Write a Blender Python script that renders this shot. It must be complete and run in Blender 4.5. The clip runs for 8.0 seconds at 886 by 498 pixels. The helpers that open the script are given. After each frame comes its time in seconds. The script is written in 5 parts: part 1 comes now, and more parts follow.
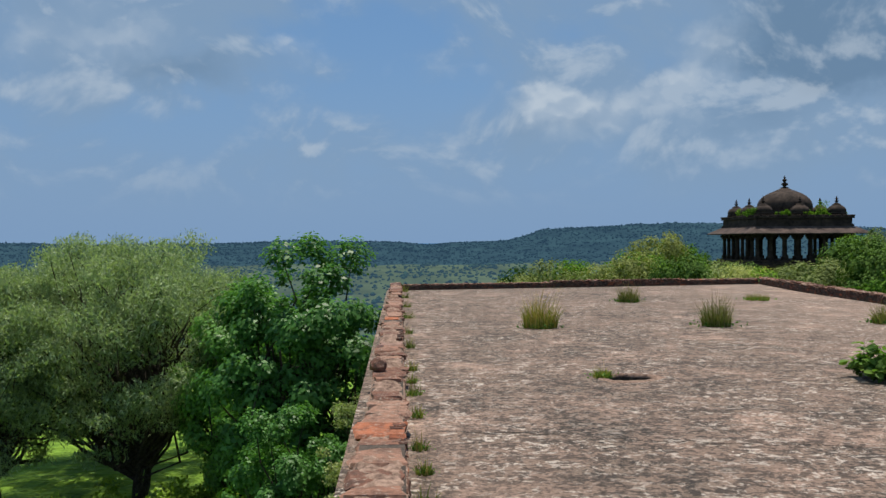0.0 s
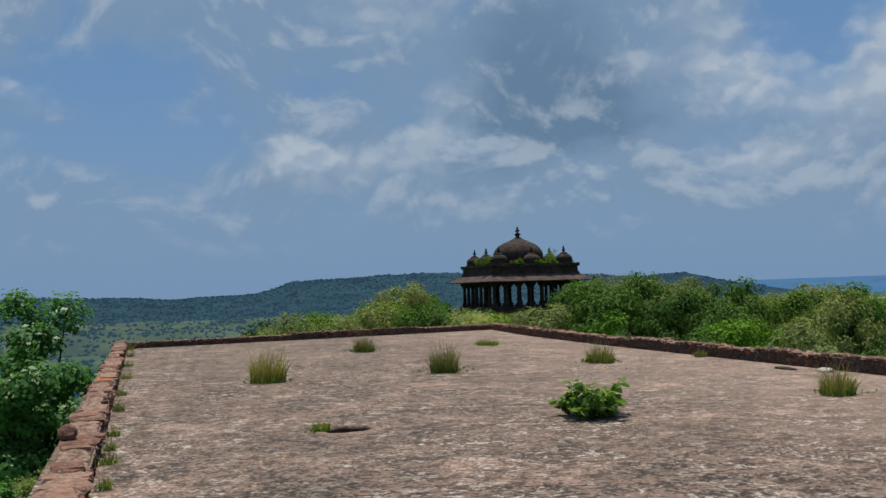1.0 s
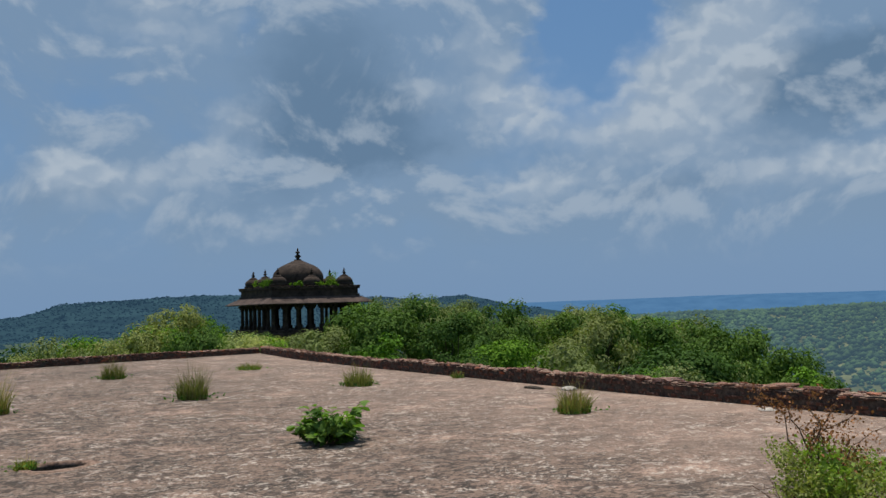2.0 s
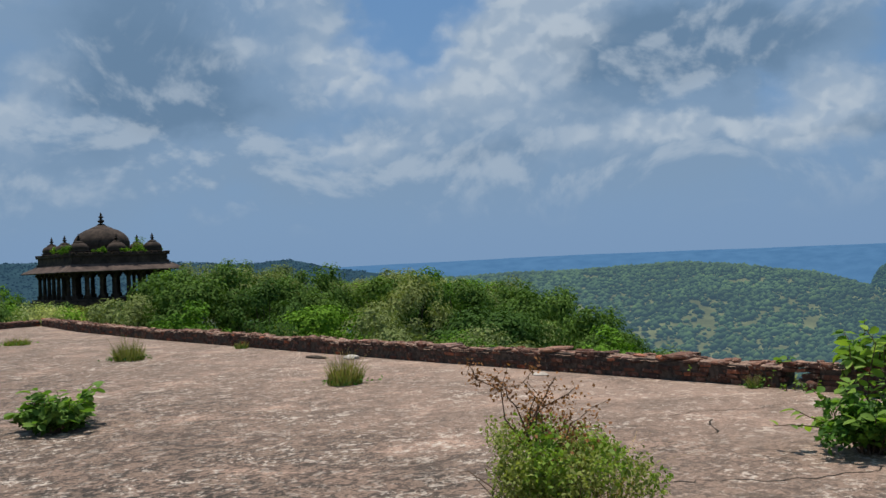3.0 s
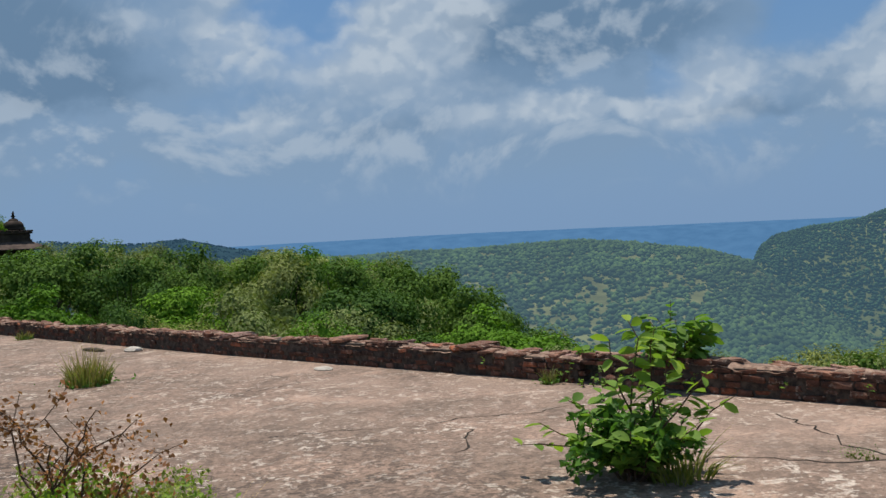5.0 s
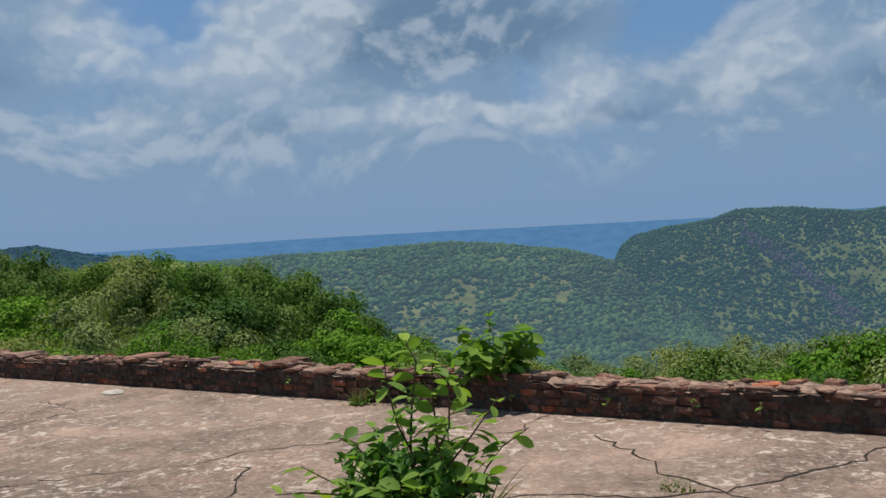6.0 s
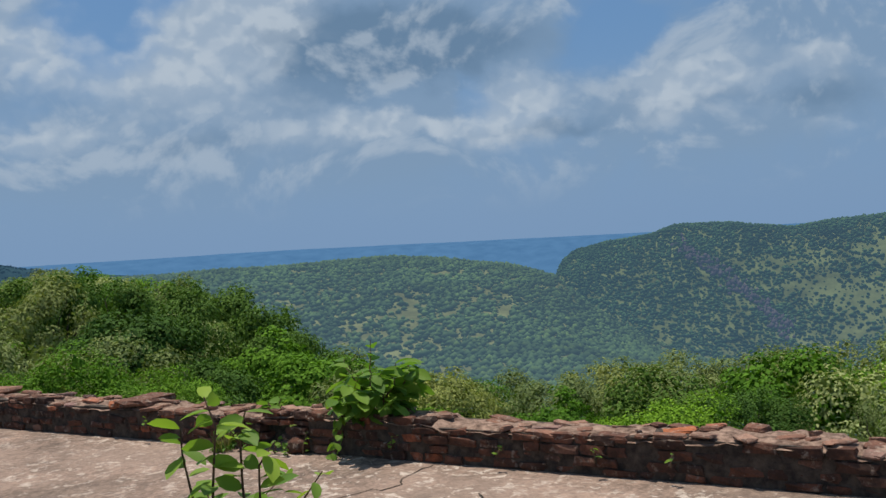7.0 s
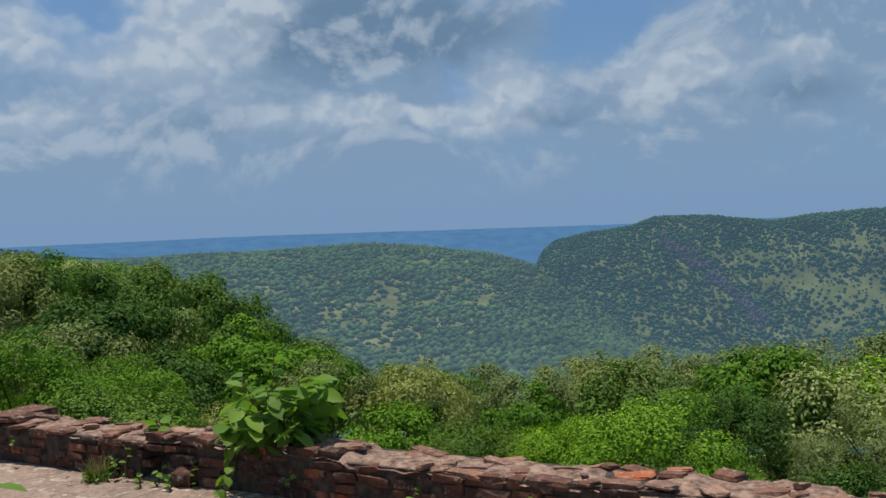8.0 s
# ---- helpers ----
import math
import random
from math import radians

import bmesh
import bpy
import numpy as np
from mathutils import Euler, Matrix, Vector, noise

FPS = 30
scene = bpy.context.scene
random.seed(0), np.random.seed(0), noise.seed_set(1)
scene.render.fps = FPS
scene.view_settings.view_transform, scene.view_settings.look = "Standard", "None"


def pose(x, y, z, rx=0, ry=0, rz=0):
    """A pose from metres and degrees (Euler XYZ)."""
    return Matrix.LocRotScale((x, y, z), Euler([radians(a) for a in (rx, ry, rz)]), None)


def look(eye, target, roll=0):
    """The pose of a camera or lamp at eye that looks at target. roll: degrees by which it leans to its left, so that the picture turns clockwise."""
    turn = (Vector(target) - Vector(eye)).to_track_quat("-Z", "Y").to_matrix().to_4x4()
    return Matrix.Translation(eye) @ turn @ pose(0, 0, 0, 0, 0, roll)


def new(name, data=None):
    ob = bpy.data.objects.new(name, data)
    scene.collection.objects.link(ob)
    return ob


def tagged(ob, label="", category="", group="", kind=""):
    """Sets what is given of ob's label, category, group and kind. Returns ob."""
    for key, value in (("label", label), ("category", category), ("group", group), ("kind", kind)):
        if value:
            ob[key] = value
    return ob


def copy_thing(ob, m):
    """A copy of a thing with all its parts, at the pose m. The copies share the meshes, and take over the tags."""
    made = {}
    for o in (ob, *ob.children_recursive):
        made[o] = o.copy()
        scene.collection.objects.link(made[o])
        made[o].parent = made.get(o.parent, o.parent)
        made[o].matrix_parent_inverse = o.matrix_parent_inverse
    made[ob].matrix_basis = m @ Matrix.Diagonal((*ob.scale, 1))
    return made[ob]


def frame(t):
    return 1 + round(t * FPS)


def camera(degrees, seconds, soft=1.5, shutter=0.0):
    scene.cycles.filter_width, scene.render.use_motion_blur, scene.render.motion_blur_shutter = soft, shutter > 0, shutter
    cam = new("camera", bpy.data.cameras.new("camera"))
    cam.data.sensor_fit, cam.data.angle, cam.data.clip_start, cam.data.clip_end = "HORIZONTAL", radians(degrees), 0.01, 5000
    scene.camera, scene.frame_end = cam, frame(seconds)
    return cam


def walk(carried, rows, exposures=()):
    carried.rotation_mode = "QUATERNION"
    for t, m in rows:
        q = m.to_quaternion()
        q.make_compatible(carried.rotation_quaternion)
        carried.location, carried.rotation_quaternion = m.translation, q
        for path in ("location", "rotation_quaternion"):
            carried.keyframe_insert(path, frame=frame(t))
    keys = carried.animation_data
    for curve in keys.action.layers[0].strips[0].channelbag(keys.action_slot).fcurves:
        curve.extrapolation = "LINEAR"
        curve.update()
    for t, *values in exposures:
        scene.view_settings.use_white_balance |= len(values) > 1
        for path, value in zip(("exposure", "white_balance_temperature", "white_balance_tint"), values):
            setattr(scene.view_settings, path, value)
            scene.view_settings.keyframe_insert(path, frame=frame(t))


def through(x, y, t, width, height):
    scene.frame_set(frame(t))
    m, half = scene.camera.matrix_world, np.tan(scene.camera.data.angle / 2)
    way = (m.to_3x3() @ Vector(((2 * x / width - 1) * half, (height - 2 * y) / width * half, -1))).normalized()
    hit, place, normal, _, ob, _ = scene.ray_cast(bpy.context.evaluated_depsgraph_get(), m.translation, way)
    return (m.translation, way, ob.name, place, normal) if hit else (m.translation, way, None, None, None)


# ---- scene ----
cam = camera(50.8, 8.0)
EXPOSURE = 0.0
PATH = [
    (0, (0.049, 0.301, 1.701), (0.142, 2.298, 1.685), -0.3),
    (0.5, (0.251, 0.496, 1.661), (0.63, 2.459, 1.712), -1.1),
    (1, (0.529, 0.591, 1.654), (1.147, 2.492, 1.741), -1.6),
    (1.5, (0.842, 0.678, 1.627), (1.617, 2.519, 1.728), -1.5),
    (2, (1.213, 0.711, 1.622), (2.245, 2.419, 1.744), -1.7),
    (2.2, (1.415, 0.727, 1.608), (2.497, 2.406, 1.722), -1.8),
    (3.3, (2.721, 0.972, 1.621), (4.112, 2.409, 1.623), -2.7),
    (3.5, (2.939, 0.971, 1.584), (4.344, 2.395, 1.573), -2.8),
    (4, (3.523, 1.027, 1.577), (4.949, 2.43, 1.557), -2.9),
    (5.3, (5.097, 1.29, 1.511), (6.643, 2.559, 1.481), -2.7),
    (5.5, (5.328, 1.333, 1.533), (6.93, 2.53, 1.501), -2.9),
    (6, (5.904, 1.378, 1.488), (7.56, 2.5, 1.455), -3.3),
    (6.5, (6.53, 1.469, 1.501), (8.227, 2.527, 1.476), -3.4),
    (7, (7.043, 1.525, 1.502), (8.765, 2.542, 1.492), -3.2),
    (7.5, (7.679, 1.625, 1.536), (9.414, 2.618, 1.521), -2.8),
    (8, (8.221, 1.763, 1.53), (9.962, 2.746, 1.493), -2.2),
]
walk(cam, [(t, look(eye, target, roll)) for t, eye, target, roll in PATH], exposures=[(0.0, EXPOSURE + 0.13), (0.5, EXPOSURE), (1.0, EXPOSURE - 0.06), (2.2, EXPOSURE - 0.06), (3.3, EXPOSURE + 0.08), (4.2, EXPOSURE + 0.1), (5.5, EXPOSURE + 0.05), (7.0, EXPOSURE + 0.04), (7.5, EXPOSURE + 0.1), (8.0, EXPOSURE + 0.06)])

# ---- light: a high, veiled sun ahead of the first view, and a cloudy blue sky ----
SUN_AZ, SUN_EL = 14.0, 75.0          # degrees right of +y, degrees up
sun_dir = Vector((math.sin(radians(SUN_AZ)) * math.cos(radians(SUN_EL)), math.cos(radians(SUN_AZ)) * math.cos(radians(SUN_EL)), math.sin(radians(SUN_EL))))
sun_data = bpy.data.lights.new("sun", "SUN")
sun_data.energy, sun_data.angle, sun_data.color = 4.5, radians(0.6), (1.0, 0.93, 0.83)
sun = new("sun", sun_data)
sun.matrix_world = look((0, 0, 60), Vector((0, 0, 60)) - sun_dir)

# cloud masses: degrees right of +y, degrees up, half width, half height, weight
LIT_WEST = [(-15.6, 12.2, 3.0, 1.9, 0.55), (-21.5, 11.9, 1.9, 1.6, 0.45), (-6.0, 11.8, 1.7, 0.8, 0.55), (11.8, 8.2, 4.1, 1.4, 0.75), (9.0, 8.7, 1.4, 0.7, 0.6), (16.8, 9.5, 1.4, 1.1, 0.6),
            (18.9, 11.8, 1.9, 1.4, 0.6), (23.8, 8.2, 1.9, 0.8, 0.45), (2.6, 10.6, 3.8, 0.35, 0.4), (14.6, 17.4, 3.5, 1.4, 0.75), (34.2, 15.4, 2.2, 2.2, 0.7), (36.5, 12.1, 1.9, 1.6, 0.85),
            (30.2, 13.0, 1.4, 1.0, 0.6), (37.4, 7.1, 3.0, 0.8, 0.85), (-50, 10, 6, 2.5, 0.7), (140, 13, 6, 3, 0.7), (190, 12, 7, 3, 0.7), (-110, 11, 7, 3, 0.7)]
LIT_EAST = [(44.5, 13.8, 1.9, 1.6, 0.85), (47.8, 15.4, 2.2, 1.7, 0.9), (50.4, 15.7, 2.5, 1.9, 0.8), (41.6, 10.6, 2.9, 1.3, 0.7), (47.3, 10.9, 3.5, 2.2, 0.5), (54.0, 7.6, 1.6, 0.8, 0.8),
            (57.2, 7.6, 1.3, 0.6, 0.95), (60.0, 7.4, 1.3, 0.5, 0.95), (64.7, 8.6, 2.7, 1.5, 0.9), (62.9, 7.3, 1.9, 1.0, 0.7), (75.9, 9.6, 3.7, 1.6, 0.85), (73.1, 8.7, 1.6, 1.1, 0.6),
            (82.8, 9.6, 1.4, 0.6, 0.7), (82.0, 5.7, 1.1, 0.7, 0.55), (50.1, 7.6, 2.9, 1.3, 0.5), (88.5, 8.0, 2.5, 1.3, 0.7), (110, 9, 6, 2.5, 0.7)]
SHADES = [(-13.3, 10.1, 3.5, 1.1, 0.6), (21.0, 6.9, 2.9, 1.0, 0.4), (25.0, 12.0, 4.2, 2.4, 1.0), (23.7, 16.6, 3.8, 1.9, 0.5), (26.3, 9.9, 3.8, 1.0, 0.6), (54.2, 12.7, 4.1, 1.7, 0.8), (44.8, 6.7, 3.2, 1.0, 0.5),
          (9.5, 7.1, 3.8, 0.6, 0.35), (58.6, 12.0, 6.0, 1.5, 1.0), (52.0, 9.1, 3.2, 0.8, 0.3), (66.1, 6.4, 3.2, 0.6, 0.7), (82.7, 7.7, 1.9, 1.4, 0.6), (75.6, 7.5, 3.8, 0.6, 0.45), (70.8, 8.9, 1.3, 1.0, 0.3)]
GAPS = [(40.1, 14.4, 2.2, 2.4, 1.0), (42.5, 16.8, 3.2, 1.3, 1.0), (19.2, 17.1, 1.3, 1.3, 0.6), (-2.9, 12.5, 3.8, 1.3, 0.5), (-0.2, 8.9, 5.1, 1.0, 0.5), (-13.6, 6.6, 6.3, 1.3, 0.4), (70.1, 11.5, 2.1, 1.6, 0.8),
        (61.4, 9.2, 1.3, 1.3, 0.6), (54.3, 10.0, 2.5, 0.8, 0.4)]
BODIES = [(25.7, 13.9, 7.3, 4.1, 0.8), (50.0, 10.9, 7.3, 4.4, 0.9), (59.3, 12.7, 6.3, 2.2, 0.6), (77.3, 8.9, 7.0, 2.2, 0.6), (-15.2, 11.4, 6.3, 2.9, 0.5), (14.5, 8.2, 7.5, 2.1, 0.6),
          (30, 19, 40, 2.5, 0.5), (110, 10, 16, 4, 0.7), (-60, 11, 20, 4, 0.6), (160, 14, 30, 5, 0.6), (-130, 14, 30, 5, 0.6)]


def build_sky():
    world = bpy.data.worlds.new("sky")
    scene.world = world
    world.use_nodes = True
    nt = world.node_tree
    nt.nodes.clear()
    N, L = nt.nodes.new, nt.links.new

    def calc(op, a, b=None, c=None):
        n = N("ShaderNodeMath")
        n.operation = op
        for k, v in enumerate((a, b, c)):
            if v is None:
                continue
            if isinstance(v, (int, float)):
                n.inputs[k].default_value = v
            else:
                L(v, n.inputs[k])
        return n.outputs[0]

    def ramp(fac, lo, hi):
        n = N("ShaderNodeMapRange")
        n.interpolation_type = "SMOOTHSTEP"
        n.inputs["From Min"].default_value, n.inputs["From Max"].default_value = lo, hi
        L(fac, n.inputs["Value"])
        return n.outputs["Result"]

    def mix(fac, a, b):
        n = N("ShaderNodeMix")
        n.data_type = "RGBA"
        for k, v in ((0, fac), (6, a), (7, b)):
            if isinstance(v, (int, float)):
                n.inputs[k].default_value = v
            elif isinstance(v, tuple):
                n.inputs[k].default_value = (*v, 1)
            else:
                L(v, n.inputs[k])
        return n.outputs[2]

    co = N("ShaderNodeTexCoord").outputs["Generated"]
    sep = N("ShaderNodeSeparateXYZ")
    L(co, sep.inputs[0])
    az = calc("MULTIPLY", calc("ARCTAN2", sep.outputs[0], sep.outputs[1]), 57.29578)
    el = calc("MULTIPLY", calc("ARCSINE", sep.outputs[2]), 57.29578)

    def spot(a, e):
        n = N("ShaderNodeCombineXYZ")
        L(a, n.inputs[0])
        L(e, n.inputs[1])
        return n.outputs[0]

    here = spot(az, calc("MULTIPLY", el, 1.25))

    def noise_at(vec, scale, detail, rough, seed, warp=0.0):
        n = N("ShaderNodeTexNoise")
        m = N("ShaderNodeVectorMath")
        m.inputs[1].default_value = (0, 0, seed)
        L(vec, m.inputs[0])
        L(m.outputs[0], n.inputs["Vector"])
        n.inputs["Scale"].default_value, n.inputs["Detail"].default_value, n.inputs["Roughness"].default_value = scale, detail, rough
        n.inputs["Distortion"].default_value = warp
        return n

    # puffy, ragged outlines: the masses are looked up at a shifted place
    def shift(scale, detail, rough, seed, reach):
        n = N("ShaderNodeSeparateXYZ")
        L(noise_at(here, scale, detail, rough, seed).outputs["Color"], n.inputs[0])
        return [calc("MULTIPLY", calc("SUBTRACT", n.outputs[k], 0.5), reach) for k in (0, 1)]

    slow, quick = shift(0.26, 2, 0.5, 3.0, 3.5), shift(0.5, 6, 0.56, 8.0, 3.0)
    az2 = calc("ADD", calc("ADD", az, slow[0]), quick[0])
    el2 = calc("ADD", calc("ADD", el, calc("MULTIPLY", slow[1], 0.6)), calc("MULTIPLY", quick[1], 0.7))

    def heaps(rows, above=1.0, below=1.0):
        """Soft heaps; their tops end more sharply than their bases where above is large."""
        total = None
        for a, e, w, h, weight in rows:
            u = calc("DIVIDE", calc("SUBTRACT", az2, a), w)
            v = calc("DIVIDE", calc("SUBTRACT", el2, e), h)
            if above != below:
                v = calc("MAXIMUM", calc("MULTIPLY", v, above), calc("MULTIPLY", v, -below))
            q = calc("ADD", calc("MULTIPLY", u, u), calc("MULTIPLY", v, v))
            g = calc("MULTIPLY", calc("POWER", 2.718, calc("MULTIPLY", q, -0.5)), weight)
            total = g if total is None else calc("ADD", total, g)
        return total

    # cauliflower relief, lit from above
    def billow(vec):
        n = N("ShaderNodeTexVoronoi")
        n.feature = "SMOOTH_F1"
        n.inputs["Scale"].default_value, n.inputs["Detail"].default_value = 0.5, 2.0
        n.inputs["Roughness"].default_value, n.inputs["Smoothness"].default_value = 0.5, 1.0
        L(vec, n.inputs["Vector"])
        return n.outputs["Distance"]

    az3, el3 = calc("ADD", az, calc("MULTIPLY", quick[0], 0.6)), calc("ADD", el, calc("MULTIPLY", quick[1], 0.5))
    warped = spot(az3, calc("MULTIPLY", el3, 1.25))
    lump = billow(warped)
    lump_up = billow(spot(calc("SUBTRACT", az3, 0.2), calc("MULTIPLY", calc("ADD", el3, 0.6), 1.25)))
    relief = ramp(calc("SUBTRACT", lump_up, lump), -0.22, 0.28)
    soft = noise_at(here, 0.11, 6, 0.55, 21.0, 0.4).outputs["Fac"]
    soft_up = noise_at(spot(az, calc("MULTIPLY", calc("ADD", el, 0.9), 1.25)), 0.11, 6, 0.55, 21.0, 0.4).outputs["Fac"]

    high = ramp(el, 0.5, 6.0)
    body = calc("ADD", heaps(BODIES), calc("MULTIPLY", calc("SUBTRACT", soft, 0.33), 2.4))
    body = calc("SUBTRACT", body, calc("MULTIPLY", heaps(GAPS), 1.3))
    cover = calc("MULTIPLY", ramp(body, -0.1, 0.8), high)
    bright = calc("ADD", heaps(LIT_WEST + LIT_EAST, 1.25, 0.75), calc("MULTIPLY", calc("SUBTRACT", 0.5, lump), 0.35))
    bright = calc("MULTIPLY", ramp(bright, 0.12, 1.05), calc("ADD", 0.45, calc("MULTIPLY", relief, 0.42)))
    faint = calc("MULTIPLY", calc("MULTIPLY", ramp(calc("SUBTRACT", soft, soft_up), -0.01, 0.1), ramp(body, 0.0, 0.6)), 0.5)
    bright = calc("MULTIPLY", calc("MAXIMUM", bright, faint), ramp(el, 1.5, 6.0))
    dim = calc("MULTIPLY", ramp(heaps(SHADES), 0.15, 0.95), 0.8)

    sky = N("ShaderNodeTexSky")
    sky.sky_type, sky.sun_disc = "NISHITA", False
    sky.sun_elevation, sky.sun_rotation = radians(SUN_EL), radians(SUN_AZ)
    sky.air_density, sky.dust_density, sky.ozone_density = 1.0, 0.6, 2.0
    air = mix(calc("MULTIPLY", ramp(el, 13.0, 0.0), 0.92), mix(0.55, sky.outputs[0], (1.9, 4.5, 8.8)), HAZE_SKY)
    colour = mix(calc("MULTIPLY", cover, 0.85), air, CLOUD_DIM)
    colour = mix(dim, colour, CLOUD_DARK)
    colour = mix(bright, colour, CLOUD_LIT)
    out = N("ShaderNodeOutputWorld")
    bg = N("ShaderNodeBackground")
    L(colour, bg.inputs["Color"])
    bg.inputs["Strength"].default_value = SKY_STRENGTH
    L(bg.outputs[0], out.inputs[0])


SKY_STRENGTH = 0.065
HAZE_SKY = (2.85, 4.6, 7.3)
CLOUD_LIT, CLOUD_DIM, CLOUD_DARK = (7.0, 8.1, 9.3), (3.1, 4.65, 6.7), (1.75, 3.05, 4.8)
build_sky()

# ---- materials ----


class Mat:
    """A node material under construction."""

    def __init__(self, name, rough=0.85, spec=0.3):
        self.m = bpy.data.materials.new(name)
        self.m.use_nodes = True
        self.nt = self.m.node_tree
        self.p = self.nt.nodes["Principled BSDF"]
        self.p.inputs["Roughness"].default_value = rough
        self.p.inputs["Specular IOR Level"].default_value = spec
        self.co = self.nt.nodes.new("ShaderNodeTexCoord")
        self.geo = self.nt.nodes.new("ShaderNodeNewGeometry")

    def link(self, a, b):
        self.nt.links.new(a, b)

    def world_pos(self):
        return self.geo.outputs["Position"]

    def noise(self, scale, detail=4, rough=0.6, vec=None, warp=0.0):
        n = self.nt.nodes.new("ShaderNodeTexNoise")
        n.inputs["Scale"].default_value, n.inputs["Detail"].default_value = scale, detail
        n.inputs["Roughness"].default_value, n.inputs["Distortion"].default_value = rough, warp
        self.link(vec or self.world_pos(), n.inputs["Vector"])
        return n.outputs["Fac"]

    def ramp(self, fac, *stops):
        n = self.nt.nodes.new("ShaderNodeValToRGB")
        e = n.color_ramp.elements
        while len(e) < len(stops):
            e.new(0.5)
        for k, (pos, col) in enumerate(stops):
            e[k].position = pos
            e[k].color = (*col, 1) if isinstance(col, tuple) else (col, col, col, 1)
        self.link(fac, n.inputs["Fac"])
        return n.outputs["Color"]

    def mix(self, fac, a, b, blend="MIX"):
        n = self.nt.nodes.new("ShaderNodeMix")
        n.data_type, n.blend_type = "RGBA", blend
        for k, v in ((0, fac), (6, a), (7, b)):
            if isinstance(v, (int, float)):
                n.inputs[k].default_value = v
            elif isinstance(v, tuple):
                n.inputs[k].default_value = (*v, 1)
            else:
                self.link(v, n.inputs[k])
        return n.outputs[2]

    def random(self, island=False):
        if island:
            return self.geo.outputs["Random Per Island"]
        return self.nt.nodes.new("ShaderNodeObjectInfo").outputs["Random"]

    def bump(self, height, strength=0.5, distance=0.02):
        n = self.nt.nodes.new("ShaderNodeBump")
        n.inputs["Strength"].default_value, n.inputs["Distance"].default_value = strength, distance
        self.link(height, n.inputs["Height"])
        self.link(n.outputs[0], self.p.inputs["Normal"])

    def colour(self, c):
        if isinstance(c, tuple):
            self.p.inputs["Base Color"].default_value = (*c, 1)
        else:
            self.link(c, self.p.inputs["Base Color"])
        return self


def floor_material():
    m = Mat("lime_concrete", 0.92, 0.2)
    patch = m.mix(0.5, m.noise(4.4, 6, 0.64, warp=0.8), m.noise(14.0, 5, 0.62, warp=0.6))
    grain = m.noise(26.0, 6, 0.74, warp=0.4)
    blot = m.noise(0.9, 6, 0.64, warp=0.6)
    wide = m.noise(0.22, 4, 0.55)
    sep = m.nt.nodes.new("ShaderNodeSeparateXYZ")
    m.link(m.world_pos(), sep.inputs[0])
    strip = m.nt.nodes.new("ShaderNodeMapRange")
    strip.inputs["From Min"].default_value, strip.inputs["From Max"].default_value = 6.5, 12.0
    m.link(sep.outputs[0], strip.inputs["Value"])
    ahead = m.nt.nodes.new("ShaderNodeMapRange")
    ahead.inputs["From Min"].default_value, ahead.inputs["From Max"].default_value = 24.0, 8.0
    ahead.inputs["To Min"].default_value = 0.5
    m.link(sep.outputs[1], ahead.inputs["Value"])
    edge = m.mix(1.0, strip.outputs[0], ahead.outputs[0], "MULTIPLY")
    worn = m.mix(1.0, edge, m.ramp(m.noise(0.6, 6, 0.7), (0.34, 0.25), (0.55, 1.0)), "MULTIPLY")
    # rosy lime mortar under a black crust, with pale lichen flecks
    rosy = m.ramp(blot, (0.36, (0.165, 0.122, 0.094)), (0.56, (0.225, 0.157, 0.12)), (0.68, (0.38, 0.262, 0.2)))
    crust = m.ramp(m.mix(0.2, patch, grain), (0.475, 1.0), (0.525, 0.0))
    crust = m.mix(1.0, crust, m.ramp(m.mix(0.5, wide, blot), (0.4, 1.0), (0.62, 0.5)), "MULTIPLY")
    crust = m.mix(1.0, crust, m.ramp(worn, (0.0, 1.0), (1.0, 0.42)), "MULTIPLY")
    base = m.mix(crust, rosy, (0.045, 0.037, 0.031))
    pale = m.ramp(m.mix(0.45, m.noise(5.0, 7, 0.66, warp=1.0), m.noise(17.0, 5, 0.65, warp=0.8)), (0.535, 0.0), (0.57, 1.0))
    pale = m.mix(1.0, pale, m.ramp(m.noise(0.7, 4, 0.6), (0.38, 0.25), (0.6, 1.0)), "MULTIPLY")
    base = m.mix(pale, base, (0.49, 0.425, 0.36))
    speck = m.ramp(grain, (0.36, (0.5, 0.48, 0.46)), (0.5, (1.0, 1.0, 1.0)), (0.66, (1.35, 1.33, 1.3)))
    base = m.mix(1.0, base, speck, "MULTIPLY")
    base = m.mix(m.mix(1.0, worn, (0.42, 0.42, 0.42), "MULTIPLY"), base, m.mix(0.75, base, (0.54, 0.385, 0.3)))
    m.colour(base)
    m.bump(m.mix(0.45, patch, grain), 0.8, 0.03)
    return m.m


def brick_material(name, joined):
    m = Mat(name, 0.95, 0.15)
    r = m.random(joined)
    tone = m.ramp(r, (0.0, (0.08, 0.048, 0.038)), (0.35, (0.15, 0.068, 0.045)), (0.72, (0.2, 0.085, 0.054)), (0.9, (0.23, 0.13, 0.095)), (0.985, (0.42, 0.12, 0.05)))
    stain = m.ramp(m.noise(6, 7, 0.75), (0.42, 0.0), (0.62, 1.0))
    tone = m.mix(stain, m.mix(0.75, tone, (0.034, 0.026, 0.022)), tone)
    crust = m.ramp(m.noise(18, 5, 0.7), (0.56, 0.0), (0.7, 1.0))
    tone = m.mix(crust, tone, (0.3, 0.24, 0.19))
    m.colour(tone)
    m.bump(m.noise(30, 6, 0.7), 0.9, 0.02)
    return m.m


